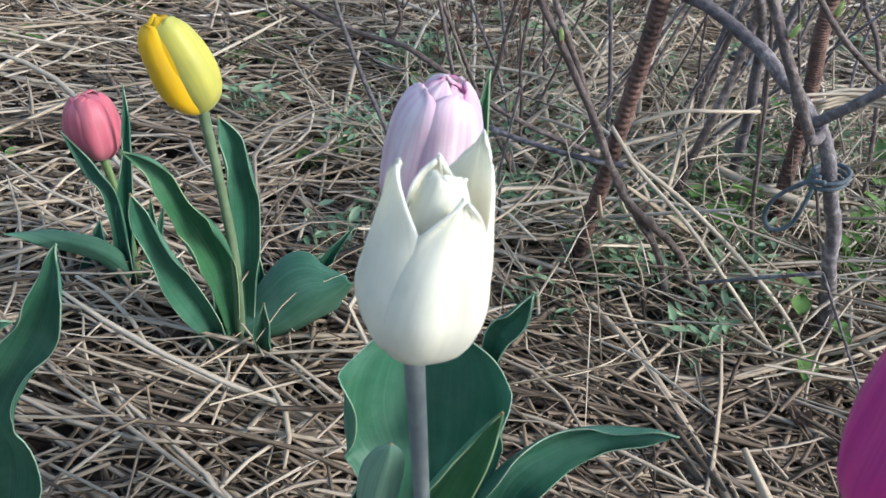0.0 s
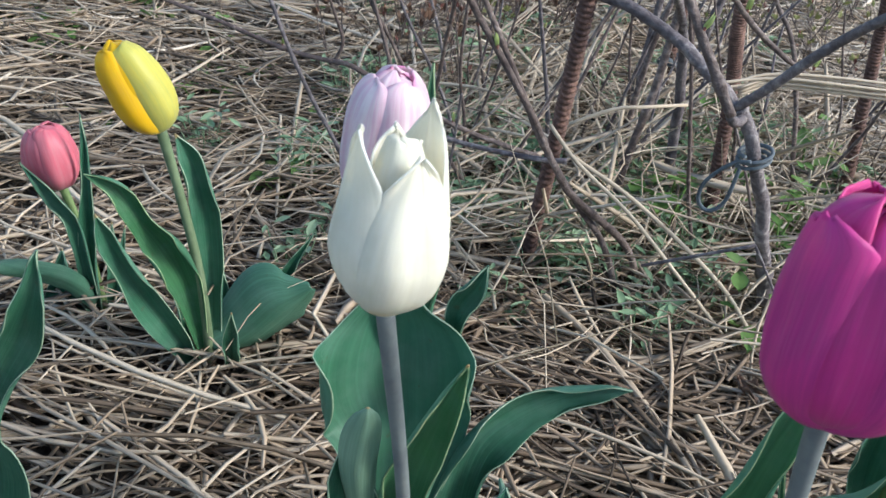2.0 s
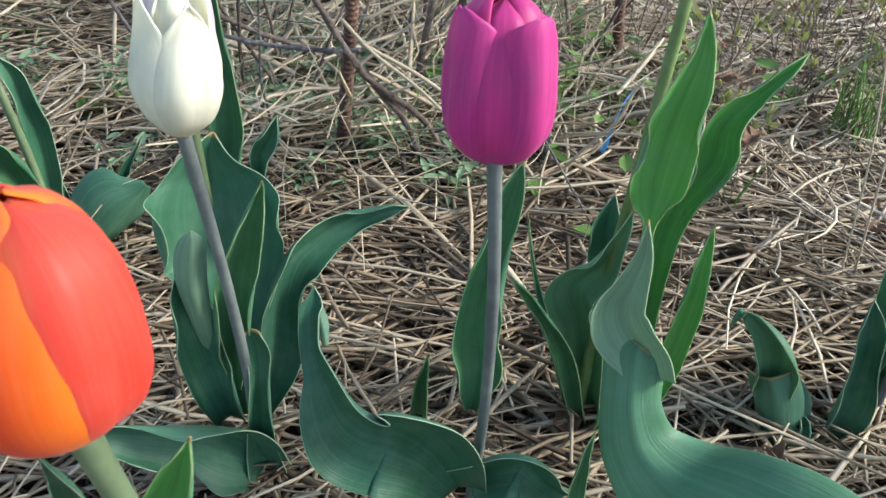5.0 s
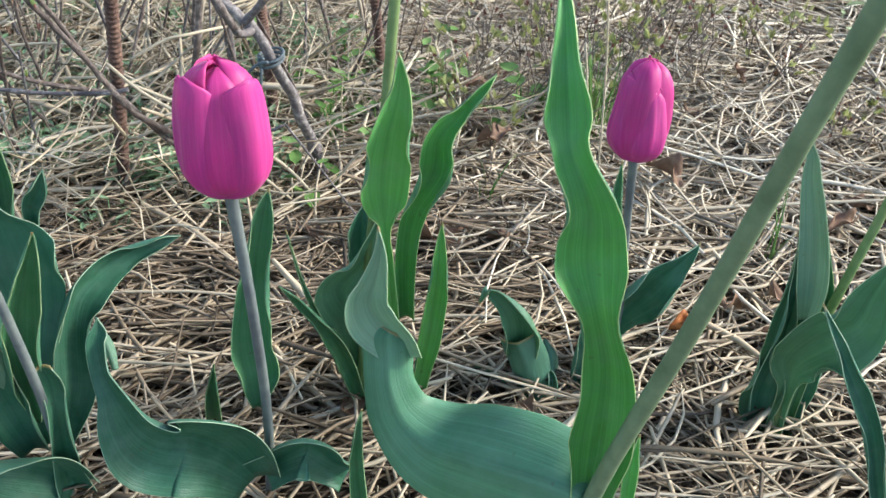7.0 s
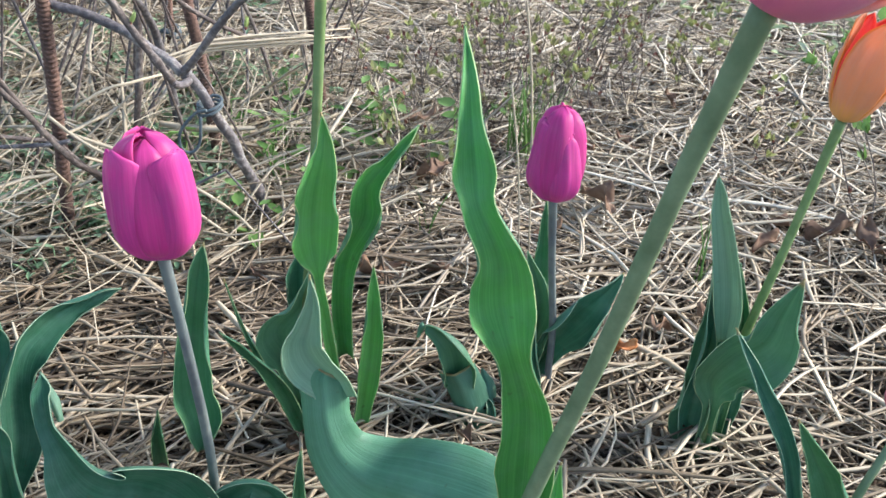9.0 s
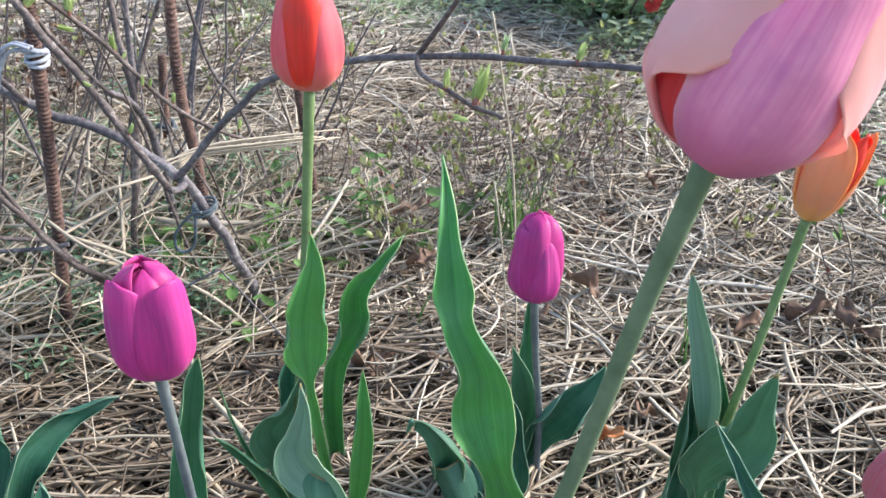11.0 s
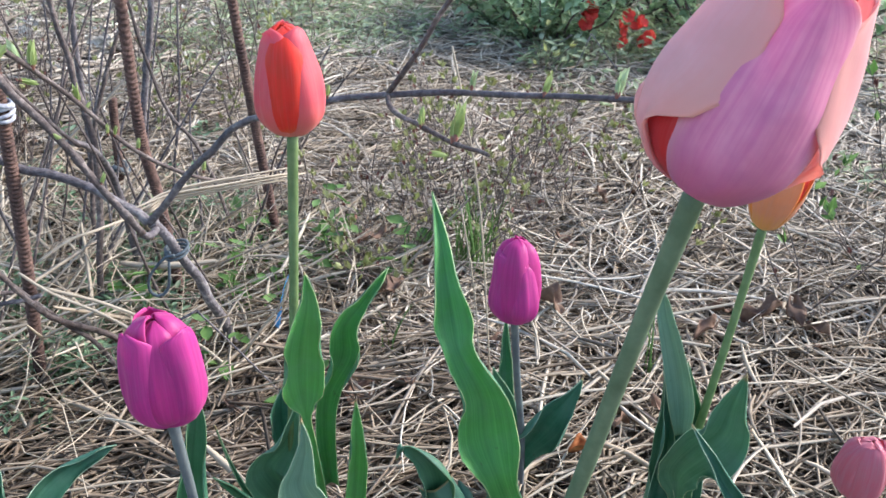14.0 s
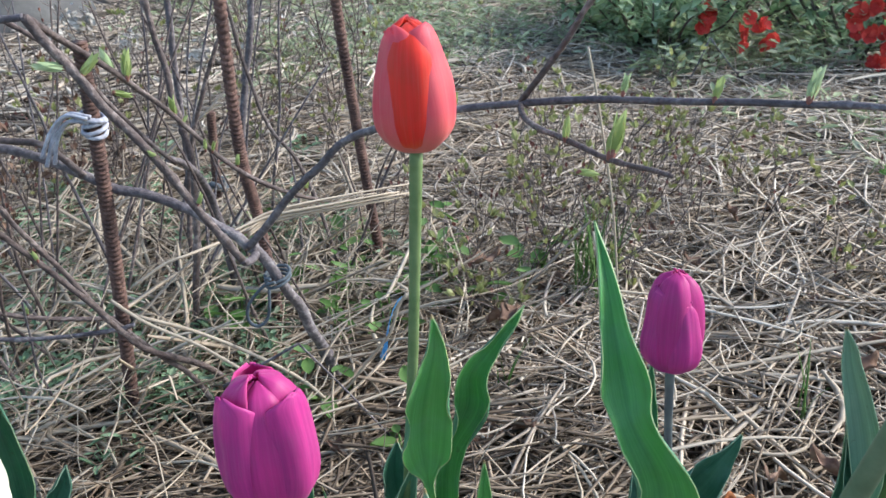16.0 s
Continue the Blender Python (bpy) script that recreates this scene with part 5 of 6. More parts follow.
part("branch", branch([(0.144, 0.499, 0.362), (0.169, 0.514, 0.338), (0.202, 0.523, 0.307), (0.236, 0.533, 0.269), (0.280, 0.537, 0.217), (0.326, 0.540, 0.184), (0.352, 0.554, 0.168)], [0.0025, 0.0022, 0.0020, 0.0019, 0.0016]), shrub)
part("branch", branch([(0.144, 0.499, 0.362), (0.131, 0.506, 0.360), (0.090, 0.530, 0.356)], [0.0025, 0.0020], BARK_GREY), shrub)
part("branch", branch([(0.263, 0.467, 0.184), (0.243, 0.482, 0.202), (0.210, 0.506, 0.219), (0.177, 0.528, 0.229), (0.136, 0.556, 0.250), (0.094, 0.585, 0.253), (0.030, 0.620, 0.250)], [0.0041, 0.0037, 0.0034, 0.0030], BARK_GREY), shrub)
part("branch", branch([(0.165, 0.533, 0.236), (0.144, 0.545, 0.258), (0.116, 0.560, 0.264), (0.060, 0.590, 0.270)], [0.0027, 0.0023]), shrub)
part("branch", branch([(0.233, 0.541, 0.230), (0.210, 0.539, 0.258), (0.184, 0.539, 0.297), (0.163, 0.537, 0.329), (0.133, 0.540, 0.353)], [0.0017, 0.0019]), shrub)
part("branch", branch([(0.091, 0.476, 0.244), (0.115, 0.479, 0.209), (0.144, 0.480, 0.165), (0.170, 0.483, 0.121), (0.187, 0.490, 0.099), (0.235, 0.515, 0.050), (0.262, 0.530, -0.01)], [0.0020, 0.0023, 0.0028]), shrub)
part("branch", branch([(0.069, 0.534, 0.123), (0.114, 0.516, 0.119), (0.153, 0.502, 0.121), (0.177, 0.496, 0.124)], [0.0016, 0.0019], BARK_GREY), shrub)
part("branch", branch([(0.303, 0.663, -0.02), (0.294, 0.655, 0.092), (0.272, 0.630, 0.175), (0.232, 0.560, 0.228)], [0.0048, 0.0041, 0.0023], BARK_GREY), shrub)
part("branch", branch([(0.252, 0.620, -0.02), (0.249, 0.620, 0.04), (0.264, 0.624, 0.177), (0.261, 0.637, 0.226), (0.257, 0.651, 0.274), (0.251, 0.665, 0.329), (0.248, 0.680, 0.40)], [0.0033, 0.0030, 0.0023]), shrub)
part("branch", branch([(0.270, 0.715, -0.02), (0.273, 0.715, 0.089), (0.284, 0.709, 0.176), (0.307, 0.696, 0.255), (0.325, 0.686, 0.30)], [0.0027, 0.0023, 0.0017]), shrub)
part("branch", branch([(0.380, 0.920, -0.02), (0.397, 0.913, 0.135), (0.412, 0.904, 0.226), (0.422, 0.899, 0.36)], [0.0045, 0.0039, 0.0036], BARK_GREY), shrub)
part("branch", branch([(0.290, 0.800, -0.02), (0.298, 0.801, 0.15), (0.298, 0.801, 0.33), (0.290, 0.80, 0.42)], [0.0036, 0.0033, 0.0028], BARK_GREY), shrub)
part("branch", branch([(0.430, 0.670, -0.02), (0.389, 0.684, 0.134), (0.362, 0.699, 0.183), (0.347, 0.707, 0.235), (0.328, 0.718, 0.34)], [0.0020, 0.0019, 0.0014]), shrub)
part("branch", branch([(0.240, 0.500, -0.01), (0.218, 0.500, 0.052), (0.184, 0.500, 0.099), (0.156, 0.500, 0.139), (0.133, 0.501, 0.184), (0.114, 0.501, 0.218), (0.095, 0.501, 0.26)], [0.0023, 0.0021, 0.0017]), shrub)
part("branch", branch([(0.178, 0.600, 0.071), (0.107, 0.609, 0.088), (0.035, 0.618, 0.121), (0.013, 0.627, 0.123), (-0.026, 0.636, 0.126), (-0.064, 0.644, 0.136), (-0.12, 0.655, 0.150)], [0.0022, 0.0019, 0.0016]), shrub)
part("branch", branch([(0.013, 0.632, 0.121), (0.019, 0.632, 0.137), (0.014, 0.632, 0.153), (0.006, 0.632, 0.175)], [0.0014, 0.0011]), shrub)

rt = random.Random(21)
for _ in range(34):
    x, y = rt.uniform(0.06, 0.52), rt.uniform(0.54, 0.86)
    h, lean, go = rt.uniform(0.14, 0.40), rt.uniform(0.1, 0.75), rt.uniform(0, 6.28)
    pts = [(x, y, -0.01)]
    for k in range(1, 5):
        pts.append((pts[-1][0] + h / 4 * lean * math.cos(go) + rt.uniform(-0.008, 0.008), pts[-1][1] + h / 4 * lean * math.sin(go) * 0.6 + rt.uniform(-0.008, 0.008), h * k / 4))
    part("twig", branch(pts, [rt.uniform(0.0011, 0.0022), 0.0008], rt.choice((BARK_GREY, BARK_BROWN)), 6), shrub)

rb = random.Random(5)
for at, way, size, mat in [
    ((0.432, 0.191, 0.3545), (0.3, 0, 1), 0.014, BUD), ((0.454, 0.152, 0.3625), (0.25, 0.05, 1), 0.019, PALE_BUD), ((0.4085, 0.2334, 0.3492), (0.2, 0, 1), 0.013, PALE_BUD), ((0.3211, 0.2615, 0.3479), (0.1, 0, 1), 0.009, BUD),
    ((0.3542, 0.1749, 0.3442), (0.3, 0.1, 1), 0.024, BUD), ((0.3629, 0.2208, 0.3357), (0.02, 0, 1), 0.014, BUD), ((0.3499, 0.1932, 0.3319), (0.7, -0.3, -0.15), 0.012, BUD),
    ((0.169, 0.484, 0.324), (0.6, 0, 0.6), 0.020, BUD), ((0.163, 0.487, 0.330), (-1, 0, 0.2), 0.022, PALE_BUD), ((0.196, 0.522, 0.312), (-0.4, 0, 1), 0.020, PALE_BUD),
    ((0.204, 0.523, 0.306), (0.1, 0, 1), 0.024, BUD), ((0.192, 0.520, 0.300), (0.8, 0, -0.3), 0.016, BUD), ((0.236, 0.533, 0.270), (-0.1, 0, 1), 0.018, BUD),
    ((0.240, 0.534, 0.262), (0.3, 0, 0.5), 0.010, BUD), ((0.280, 0.537, 0.219), (0.1, 0, 1), 0.012, BUD), ((0.206, 0.458, 0.268), (-0.4, 0, 0.5), 0.012, BUD),
    ((0.224, 0.444, 0.236), (0.4, 0, 0.8), 0.011, BUD), ((0.255, 0.531, 0.240), (0.0, 0, 1), 0.010, BUD), ((0.260, 0.531, 0.238), (0.3, 0, 1), 0.010, BUD),
    ((0.340, 0.548, 0.182), (0.2, 0, 1), 0.013, BUD), ((0.120, 0.478, 0.203), (-0.3, 0, 1), 0.010, BUD), ((-0.027, 0.636, 0.129), (0.2, 0, 1), 0.008, BUD), ((0.107, 0.608, 0.091), (0.1, 0, 1), 0.008, BUD),
]:
    bud = part("bud", bud_mesh(at, way, size, rb, mat), shrub)
    tip = np.array(at) + 0.22 * size * np.array(way) / np.linalg.norm(way)
    part("bud_scale", tube("bud_scale", [tuple(np.array(at) - (0, 0, 0.001)), tuple((np.array(at) + tip) / 2), tuple(tip)], [size * 0.06, size * 0.10, size * 0.05], RED_BUD, 8, 6), bud)


def loop(name, points, radius, material, label, category):
    return tagged(new(name, tube(name, points, [radius, radius], material, 8, len(points) * 7)), label, category)


# twine round the main branch and its stake, with a hanging loop
coil = [(0.282 + 0.0095 * math.cos(a), 0.463 + 0.0095 * math.sin(a), 0.150 + 0.0026 * a / 6.28 * 1.4 + 0.003 * math.cos(a)) for a in np.linspace(0, 6.28 * 2.6, 26)]
twine = root("twine", (0.282, 0.462, 0.15), "grey twine tied round branch and stake with a loose loop", "twine")
part("coil", tube("coil", coil, [0.0013, 0.0013], CORD, 8, 160), twine)
part("loop", tube("loop", [(0.276, 0.452, 0.157), (0.268, 0.458, 0.152), (0.257, 0.463, 0.136), (0.256, 0.463, 0.122), (0.263, 0.460, 0.117), (0.270, 0.457, 0.126), (0.272, 0.455, 0.150)], [0.0013, 0.0013], CORD, 8, 50), twine)

rag_tie = root("cord_tie", (0.177, 0.522, 0.28), "whitish cord knotted round the top of a rusty stake", "cord")
for k in range(5):
    ring = [(0.177 + (0.0075 + 0.0008 * (k % 2)) * math.cos(a), 0.522 + (0.0075 + 0.0008 * (k % 2)) * math.sin(a), 0.272 + 0.0030 * k + 0.0022 * math.sin(a + 1.3 * k)) for a in np.linspace(0, 6.28, 14)]
    part("winding", tube("winding", ring, [0.0015, 0.0017], RAG, 8, 60), rag_tie)
for k in range(5):
    o = (0.0016 * math.cos(1.9 * k), 0.0022 * math.sin(2.3 * k), 0.0022 * math.cos(2.9 * k))
    part("tail", tube("tail", [(0.173 + o[0], 0.514 + o[1], 0.284 + o[2]), (0.160 + o[0], 0.521 + o[1], 0.285 + 1.5 * o[2]), (0.150 + 1.5 * o[0], 0.528 + o[1], 0.272 + 2 * o[2]), (0.143 + 3 * o[0], 0.533 + o[1], 0.252 + 2 * o[2])], [0.0014, 0.0012, 0.0016], RAG, 7, 24), rag_tie)
band = [(0.352 + 0.010 * math.cos(a), 0.901 + 0.010 * math.sin(a), 0.045 + 0.004 * math.sin(2 * a)) for a in np.linspace(0, 6.28 * 2, 24)]
loop("cord_tie", band, 0.004, CORD, "dark cord wound round a short stake", "cord")

# long dry stalks that stand out of the mulch
for pts, r, label in [
    ([(0.189, 0.571, 0.115), (0.218, 0.570, 0.130), (0.240, 0.570, 0.134), (0.275, 0.585, 0.132)], 0.0022, "white bleached stalk across the stakes"),
    ([(0.164, 0.510, 0.142), (0.186, 0.500, 0.120), (0.223, 0.488, 0.093), (0.264, 0.470, 0.055), (0.300, 0.455, 0.02)], 0.0022, "white bleached stalk leaning on the stake"),
    ([(0.180, 0.520, 0.118), (0.230, 0.500, 0.095), (0.290, 0.470, 0.055), (0.320, 0.45, 0.02)], 0.0025, "bleached stalk leaning through the shrub"),
    ([(0.380, 0.437, 0.125), (0.374, 0.441, 0.112), (0.368, 0.444, 0.087), (0.351, 0.454, 0.058), (0.333, 0.464, 0.028), (0.316, 0.474, 0.022), (0.308, 0.470, 0.010)], 0.0020, "white bent stalk hooked in the straw"),
    ([(0.225, 0.443, 0.083), (0.252, 0.430, 0.102), (0.279, 0.417, 0.121)], 0.0017, "grey bent dry stem standing over the straw"),
    ([(0.279, 0.417, 0.121), (0.308, 0.412, 0.077), (0.344, 0.399, 0.021)], 0.0014, "grey bent dry stem standing over the straw"),
    ([(0.472, 0.346, 0.339), (0.482, 0.340, 0.294), (0.500, 0.330, 0.197), (0.520, 0.320, 0.02)], 0.0014, "tall thin pale grass stalk"),
    ([(1.2101, 1.0031, 0.0), (1.2369, 1.0008, 0.0506), (1.2558, 0.9986, 0.0971)], 0.0022, "grey bent dead stem by the flowering shrub"),
    ([(1.2558, 0.9986, 0.0971), (1.2979, 0.9671, 0.0386), (1.34, 0.9357, 0.0)], 0.0018, "grey bent dead stem by the flowering shrub"),
    ([(1.2008, 1.131, 0.0), (1.2379, 1.1004, 0.0374), (1.275, 1.0699, 0.0748)], 0.0016, "thin grey dead stem by the flowering shrub"),
    ([(0.487, 0.340, 0.200), (0.500, 0.330, 0.120), (0.512, 0.322, 0.01)], 0.0012, "tall thin pale grass stalk"),
]:
    tagged(new("dry_stalk", tube("dry_stalk", pts, [0.65 * r, 0.6 * r], STRAW_PALE if "grey" not in label else BARK_GREY, 7)), label, "dry stalk", "dry stalks")

straw_bundle = root("straw_bundle", (0.30, 0.483, 0.19), "pale sheaf of long straw caught in the shrub's fork", "straw")
for k in range(9):
    o = (rb.uniform(-0.006, 0.006), rb.uniform(-0.006, 0.006), rb.uniform(-0.0035, 0.0035))
    part("stalk", tube("stalk", [(0.245 + 0.02 * rb.random(), 0.478 + o[1], 0.192 + o[2]), (0.284, 0.483 + o[1], 0.197 + o[2]), (0.324, 0.483 + 2 * o[1], 0.199 + o[2]), (0.362 + 0.05 * rb.random(), 0.482 + 1.5 * o[1], 0.196 + 1.2 * o[2])], [0.0009, 0.0011, 0.0007], STRAW_PALE, 6, 10), straw_bundle)

film_strip = root("blue_strip", (0.384, 0.478, 0.066), "torn strip of blue plastic film hanging in the weeds", "plastic strip")
g = []
for i in range(16):
    v = i / 15
    c = np.array((0.392 - 0.020 * v, 0.474 + 0.004 * math.sin(5 * v), 0.098 - 0.055 * v))
    g.append([c + np.array((0.0024 * k * math.cos(2.2 * v), 0.0024 * k * math.sin(2.2 * v), 0.0015 * k)) for k in (-1, -0.5, 0, 0.5, 1)])
part("strip", sheet_mesh("strip", g, 0.0005, BLUE), film_strip)


# ---- leaves and weeds ----
def scatter_leaves(name, label, category, spots, per, size, spread, height, material, seed, slim=0.45, tilt=0.8, stems=True):
    """Clumps of small pointed leaves on short stalks, in one mesh."""
    rnd = random.Random(seed)
    verts, faces = [], []
    for (x, y) in spots:
        for _ in range(per):
            a, r = rnd.uniform(0, 6.28), spread * math.sqrt(rnd.random())
            px, py = x + r * math.cos(a), y + r * math.sin(a)
            z = height * rnd.random() ** 1.2
            s = size * rnd.uniform(0.55, 1.35)
            b, up = rnd.uniform(0, 6.28), rnd.uniform(-0.2, tilt)
            d = Vector((math.cos(b) * math.cos(up), math.sin(b) * math.cos(up), math.sin(up)))
            g = d.cross(Vector((rnd.uniform(-0.4, 0.4), rnd.uniform(-0.4, 0.4), 1))).normalized()
            n = g.cross(d)
            o = len(verts)
            for v, w in ((0, 0.06), (0.25, 0.8), (0.55, 1.0), (0.8, 0.6), (1.0, 0.02)):
                for k in (-1, 0, 1):
                    verts.append(Vector((px, py, z)) + d * (v * s) + g * (k * w * s * slim * 0.5) + n * ((abs(k) * 0.18 - 0.35 * v * v) * s * 0.6))
            for i in range(4):
                for k in range(2):
                    q = o + i * 3 + k
                    faces.append((q, q + 1, q + 4, q + 3))
            if stems and rnd.random() < 0.5:
                o = len(verts)
                foot = Vector((x + 0.3 * (px - x), y + 0.3 * (py - y), -0.01))
                for p in (foot, Vector((px, py, z))):
                    for k in range(3):
                        verts.append(p + Vector((math.cos(2.1 * k), math.sin(2.1 * k), 0)) * size * 0.05)
                faces.extend([(o + k, o + (k + 1) % 3, o + 3 + (k + 1) % 3, o + 3 + k) for k in range(3)])
    return tagged(new(name, mesh_of(name, verts, faces, material)), label, category, kind="stuff")


def spots(count, box, seed):
    rnd = random.Random(seed)
    return [(rnd.uniform(box[0], box[2]) + rnd.gauss(0, 0.06), rnd.uniform(box[1], box[3]) + rnd.gauss(0, 0.06)) for _ in range(count)]


scatter_leaves("weeds", "low blue-green weeds under the shrub", "weeds", spots(62, (0.02, 0.56, 0.46, 1.0), 1), 46, 0.0115, 0.026, 0.04, FERNY, 11, 0.42)
scatter_leaves("weeds", "low blue-green weeds round the rusty stakes", "weeds", spots(22, (0.10, 0.50, 0.28, 0.66), 2), 42, 0.0115, 0.025, 0.04, FERNY, 12, 0.4)
scatter_leaves("weeds", "bright green young shoots at the shrub's foot", "weeds", spots(26, (0.28, 0.50, 0.50, 0.68), 3), 8, 0.020, 0.026, 0.075, WEED, 13, 0.6)
scatter_leaves("weeds", "scattered green weeds in the straw", "weeds", spots(40, (-0.55, 0.60, 0.05, 1.30), 4), 10, 0.016, 0.03, 0.02, WEED, 14, 0.55)
# the far clumps take the haze-paled weed colour
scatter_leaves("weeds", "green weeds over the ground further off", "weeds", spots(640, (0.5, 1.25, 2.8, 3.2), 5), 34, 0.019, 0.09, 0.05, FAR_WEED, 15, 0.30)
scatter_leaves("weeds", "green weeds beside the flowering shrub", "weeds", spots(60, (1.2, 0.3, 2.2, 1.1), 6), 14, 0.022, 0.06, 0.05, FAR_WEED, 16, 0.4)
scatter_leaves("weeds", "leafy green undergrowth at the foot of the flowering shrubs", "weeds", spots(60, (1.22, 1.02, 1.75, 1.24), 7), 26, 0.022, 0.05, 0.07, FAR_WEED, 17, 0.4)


def twiggy(name, label, foot, stems, height, spread, seed, leaf_size, leaf_material, per_twig, twig_r=0.0011):
    """A low shrublet: branching twigs, tufts of tiny leaves at their nodes and tips."""
    rnd = random.Random(seed)
    thing = root(name, foot, label, "shrub", "low twiggy shrublets")
    tv, tf, lv, lf = [], [], [], []

    bv, bf = [], []

    def tuft(p, n, way):
        """Small cupped leaves standing together, or now and then a closed reddish bud."""
        shut = rnd.random() < 0.22
        vs, fs = (bv, bf) if shut else (lv, lf)
        for _ in range(4 if shut else n):
            wide = 0.22 if shut else 0.75
            d = (way + Vector((rnd.uniform(-wide, wide), rnd.uniform(-wide, wide), rnd.uniform(-wide, wide) + 0.3))).normalized()
            g = d.cross(Vector((rnd.uniform(-1, 1), rnd.uniform(-1, 1), 0.6))).normalized()
            n2 = g.cross(d)
            s = leaf_size * (0.55 if shut else rnd.uniform(0.5, 1.2))
            o = len(vs)
            q = Vector(p)
            vs.extend([q, q + d * s * 0.5 + g * s * 0.25 + n2 * s * 0.08, q + d * s, q + d * s * 0.5 - g * s * 0.25 + n2 * s * 0.08, q + d * s * 0.5])
            fs.extend([(o, o + 1, o + 4), (o + 1, o + 2, o + 4), (o + 2, o + 3, o + 4), (o + 3, o, o + 4)])

    def grow(p, d, length, r, level):
        pts = [p]
        for _ in range(3):
            d = (d + Vector((rnd.uniform(-0.35, 0.35), rnd.uniform(-0.35, 0.35), rnd.uniform(-0.10, 0.3)))).normalized()
            pts.append(pts[-1] + d * length / 3)
        v, f = tube_data([tuple(q) for q in pts], [r, r * 0.6], 4, 6, len(tv))
        tv.extend(v)
        tf.extend(f)
        for q in pts[1:]:
            if rnd.random() < per_twig:
                tuft(q, rnd.randint(2, 4), d)
        if level:
            for q in pts[1:]:
                for _ in range(rnd.choice((0, 1, 1, 2))):
                    grow(q, (d + Vector((rnd.uniform(-1, 1), rnd.uniform(-1, 1), rnd.uniform(-0.2, 0.7)))).normalized(), length * rnd.uniform(0.4, 0.7), r * 0.6, level - 1)
        else:
            tuft(pts[-1], rnd.choice((0, 0, 3, 4)), d)

    for _ in range(stems):
        a, rr = rnd.uniform(0, 6.28), spread * math.sqrt(rnd.random())
        p = Vector(foot) + Vector((rr * math.cos(a), rr * math.sin(a), -0.01))
        grow(p, Vector((rnd.uniform(-0.6, 0.6), rnd.uniform(-0.6, 0.6), 1)).normalized(), height * rnd.uniform(0.5, 1.0), twig_r, 2)
    tagged(part("twig_tangle", mesh_of("twig_tangle", tv, tf, TWIG), thing), kind="stuff")
    tagged(part("foliage", mesh_of("foliage", lv, lf, leaf_material, smooth=False), thing), kind="stuff")
    if bv:
        tagged(part("bud_litter", mesh_of("bud_litter", bv, bf, RED_BUD, smooth=False), thing), kind="stuff")
    return thing


for k, (x, y, n, h, s) in enumerate([(0.56, 0.56, 8, 0.13, 0.06), (0.68, 0.52, 9, 0.14, 0.08), (0.66, 0.66, 9, 0.15, 0.08), (0.82, 0.58, 9, 0.14, 0.09), (0.80, 0.72, 8, 0.14, 0.09), (0.96, 0.66, 7, 0.12, 0.09), (0.92, 0.46, 6, 0.11, 0.08), (0.50, 0.70, 6, 0.15, 0.06)]):
    twiggy("shrublet", "low brown twiggy shrublet breaking into tiny green leaves", (x, y, 0.0), n, h, s, 30 + k, 0.012, SPROUT, 0.09)
for k, (x, y, n, h, s) in enumerate([(0.42, 1.10, 12, 0.20, 0.10), (0.20, 1.05, 12, 0.16, 0.10), (0.62, 1.0, 10, 0.18, 0.09)]):
    twiggy("shrublet", "bare thin-twigged shrublet behind the stakes", (x, y, 0.0), n, h, s, 50 + k, 0.010, SPROUT, 0.25)
for k, (x, y, n, h, s) in enumerate([(0.93, 0.26, 3, 0.22, 0.02), (1.02, 0.20, 3, 0.2, 0.03)]):
    twiggy("shrublet", "thin upright twigs with fresh green leaf tips", (x, y, 0.0), n, h, s, 60 + k, 0.018, WEED, 0.3)

for k, (x, y, n, h, s) in enumerate([(0.52, 1.30, 7, 0.34, 0.07), (0.66, 1.18, 6, 0.30, 0.06), (0.40, 1.44, 7, 0.36, 0.08), (0.24, 1.28, 6, 0.30, 0.08), (0.58, 1.48, 6, 0.34, 0.08)]):
    twiggy("shrublet", "tall thin grey weed stalks with pale dry tips", (x, y, 0.0), n, h, s, 80 + k, 0.011, SEED_HEAD, 0.30, 0.0013)
for k, (x, y, n, h, s) in enumerate([(0.10, 0.83, 10, 0.13, 0.07), (0.02, 0.95, 9, 0.13, 0.08), (0.20, 0.98, 9, 0.13, 0.07)]):
    twiggy("shrublet", "brown-budded twiggy shrublet among the weeds", (x, y, 0.0), n, h, s, 70 + k, 0.012, DRY_LEAF, 0.22)


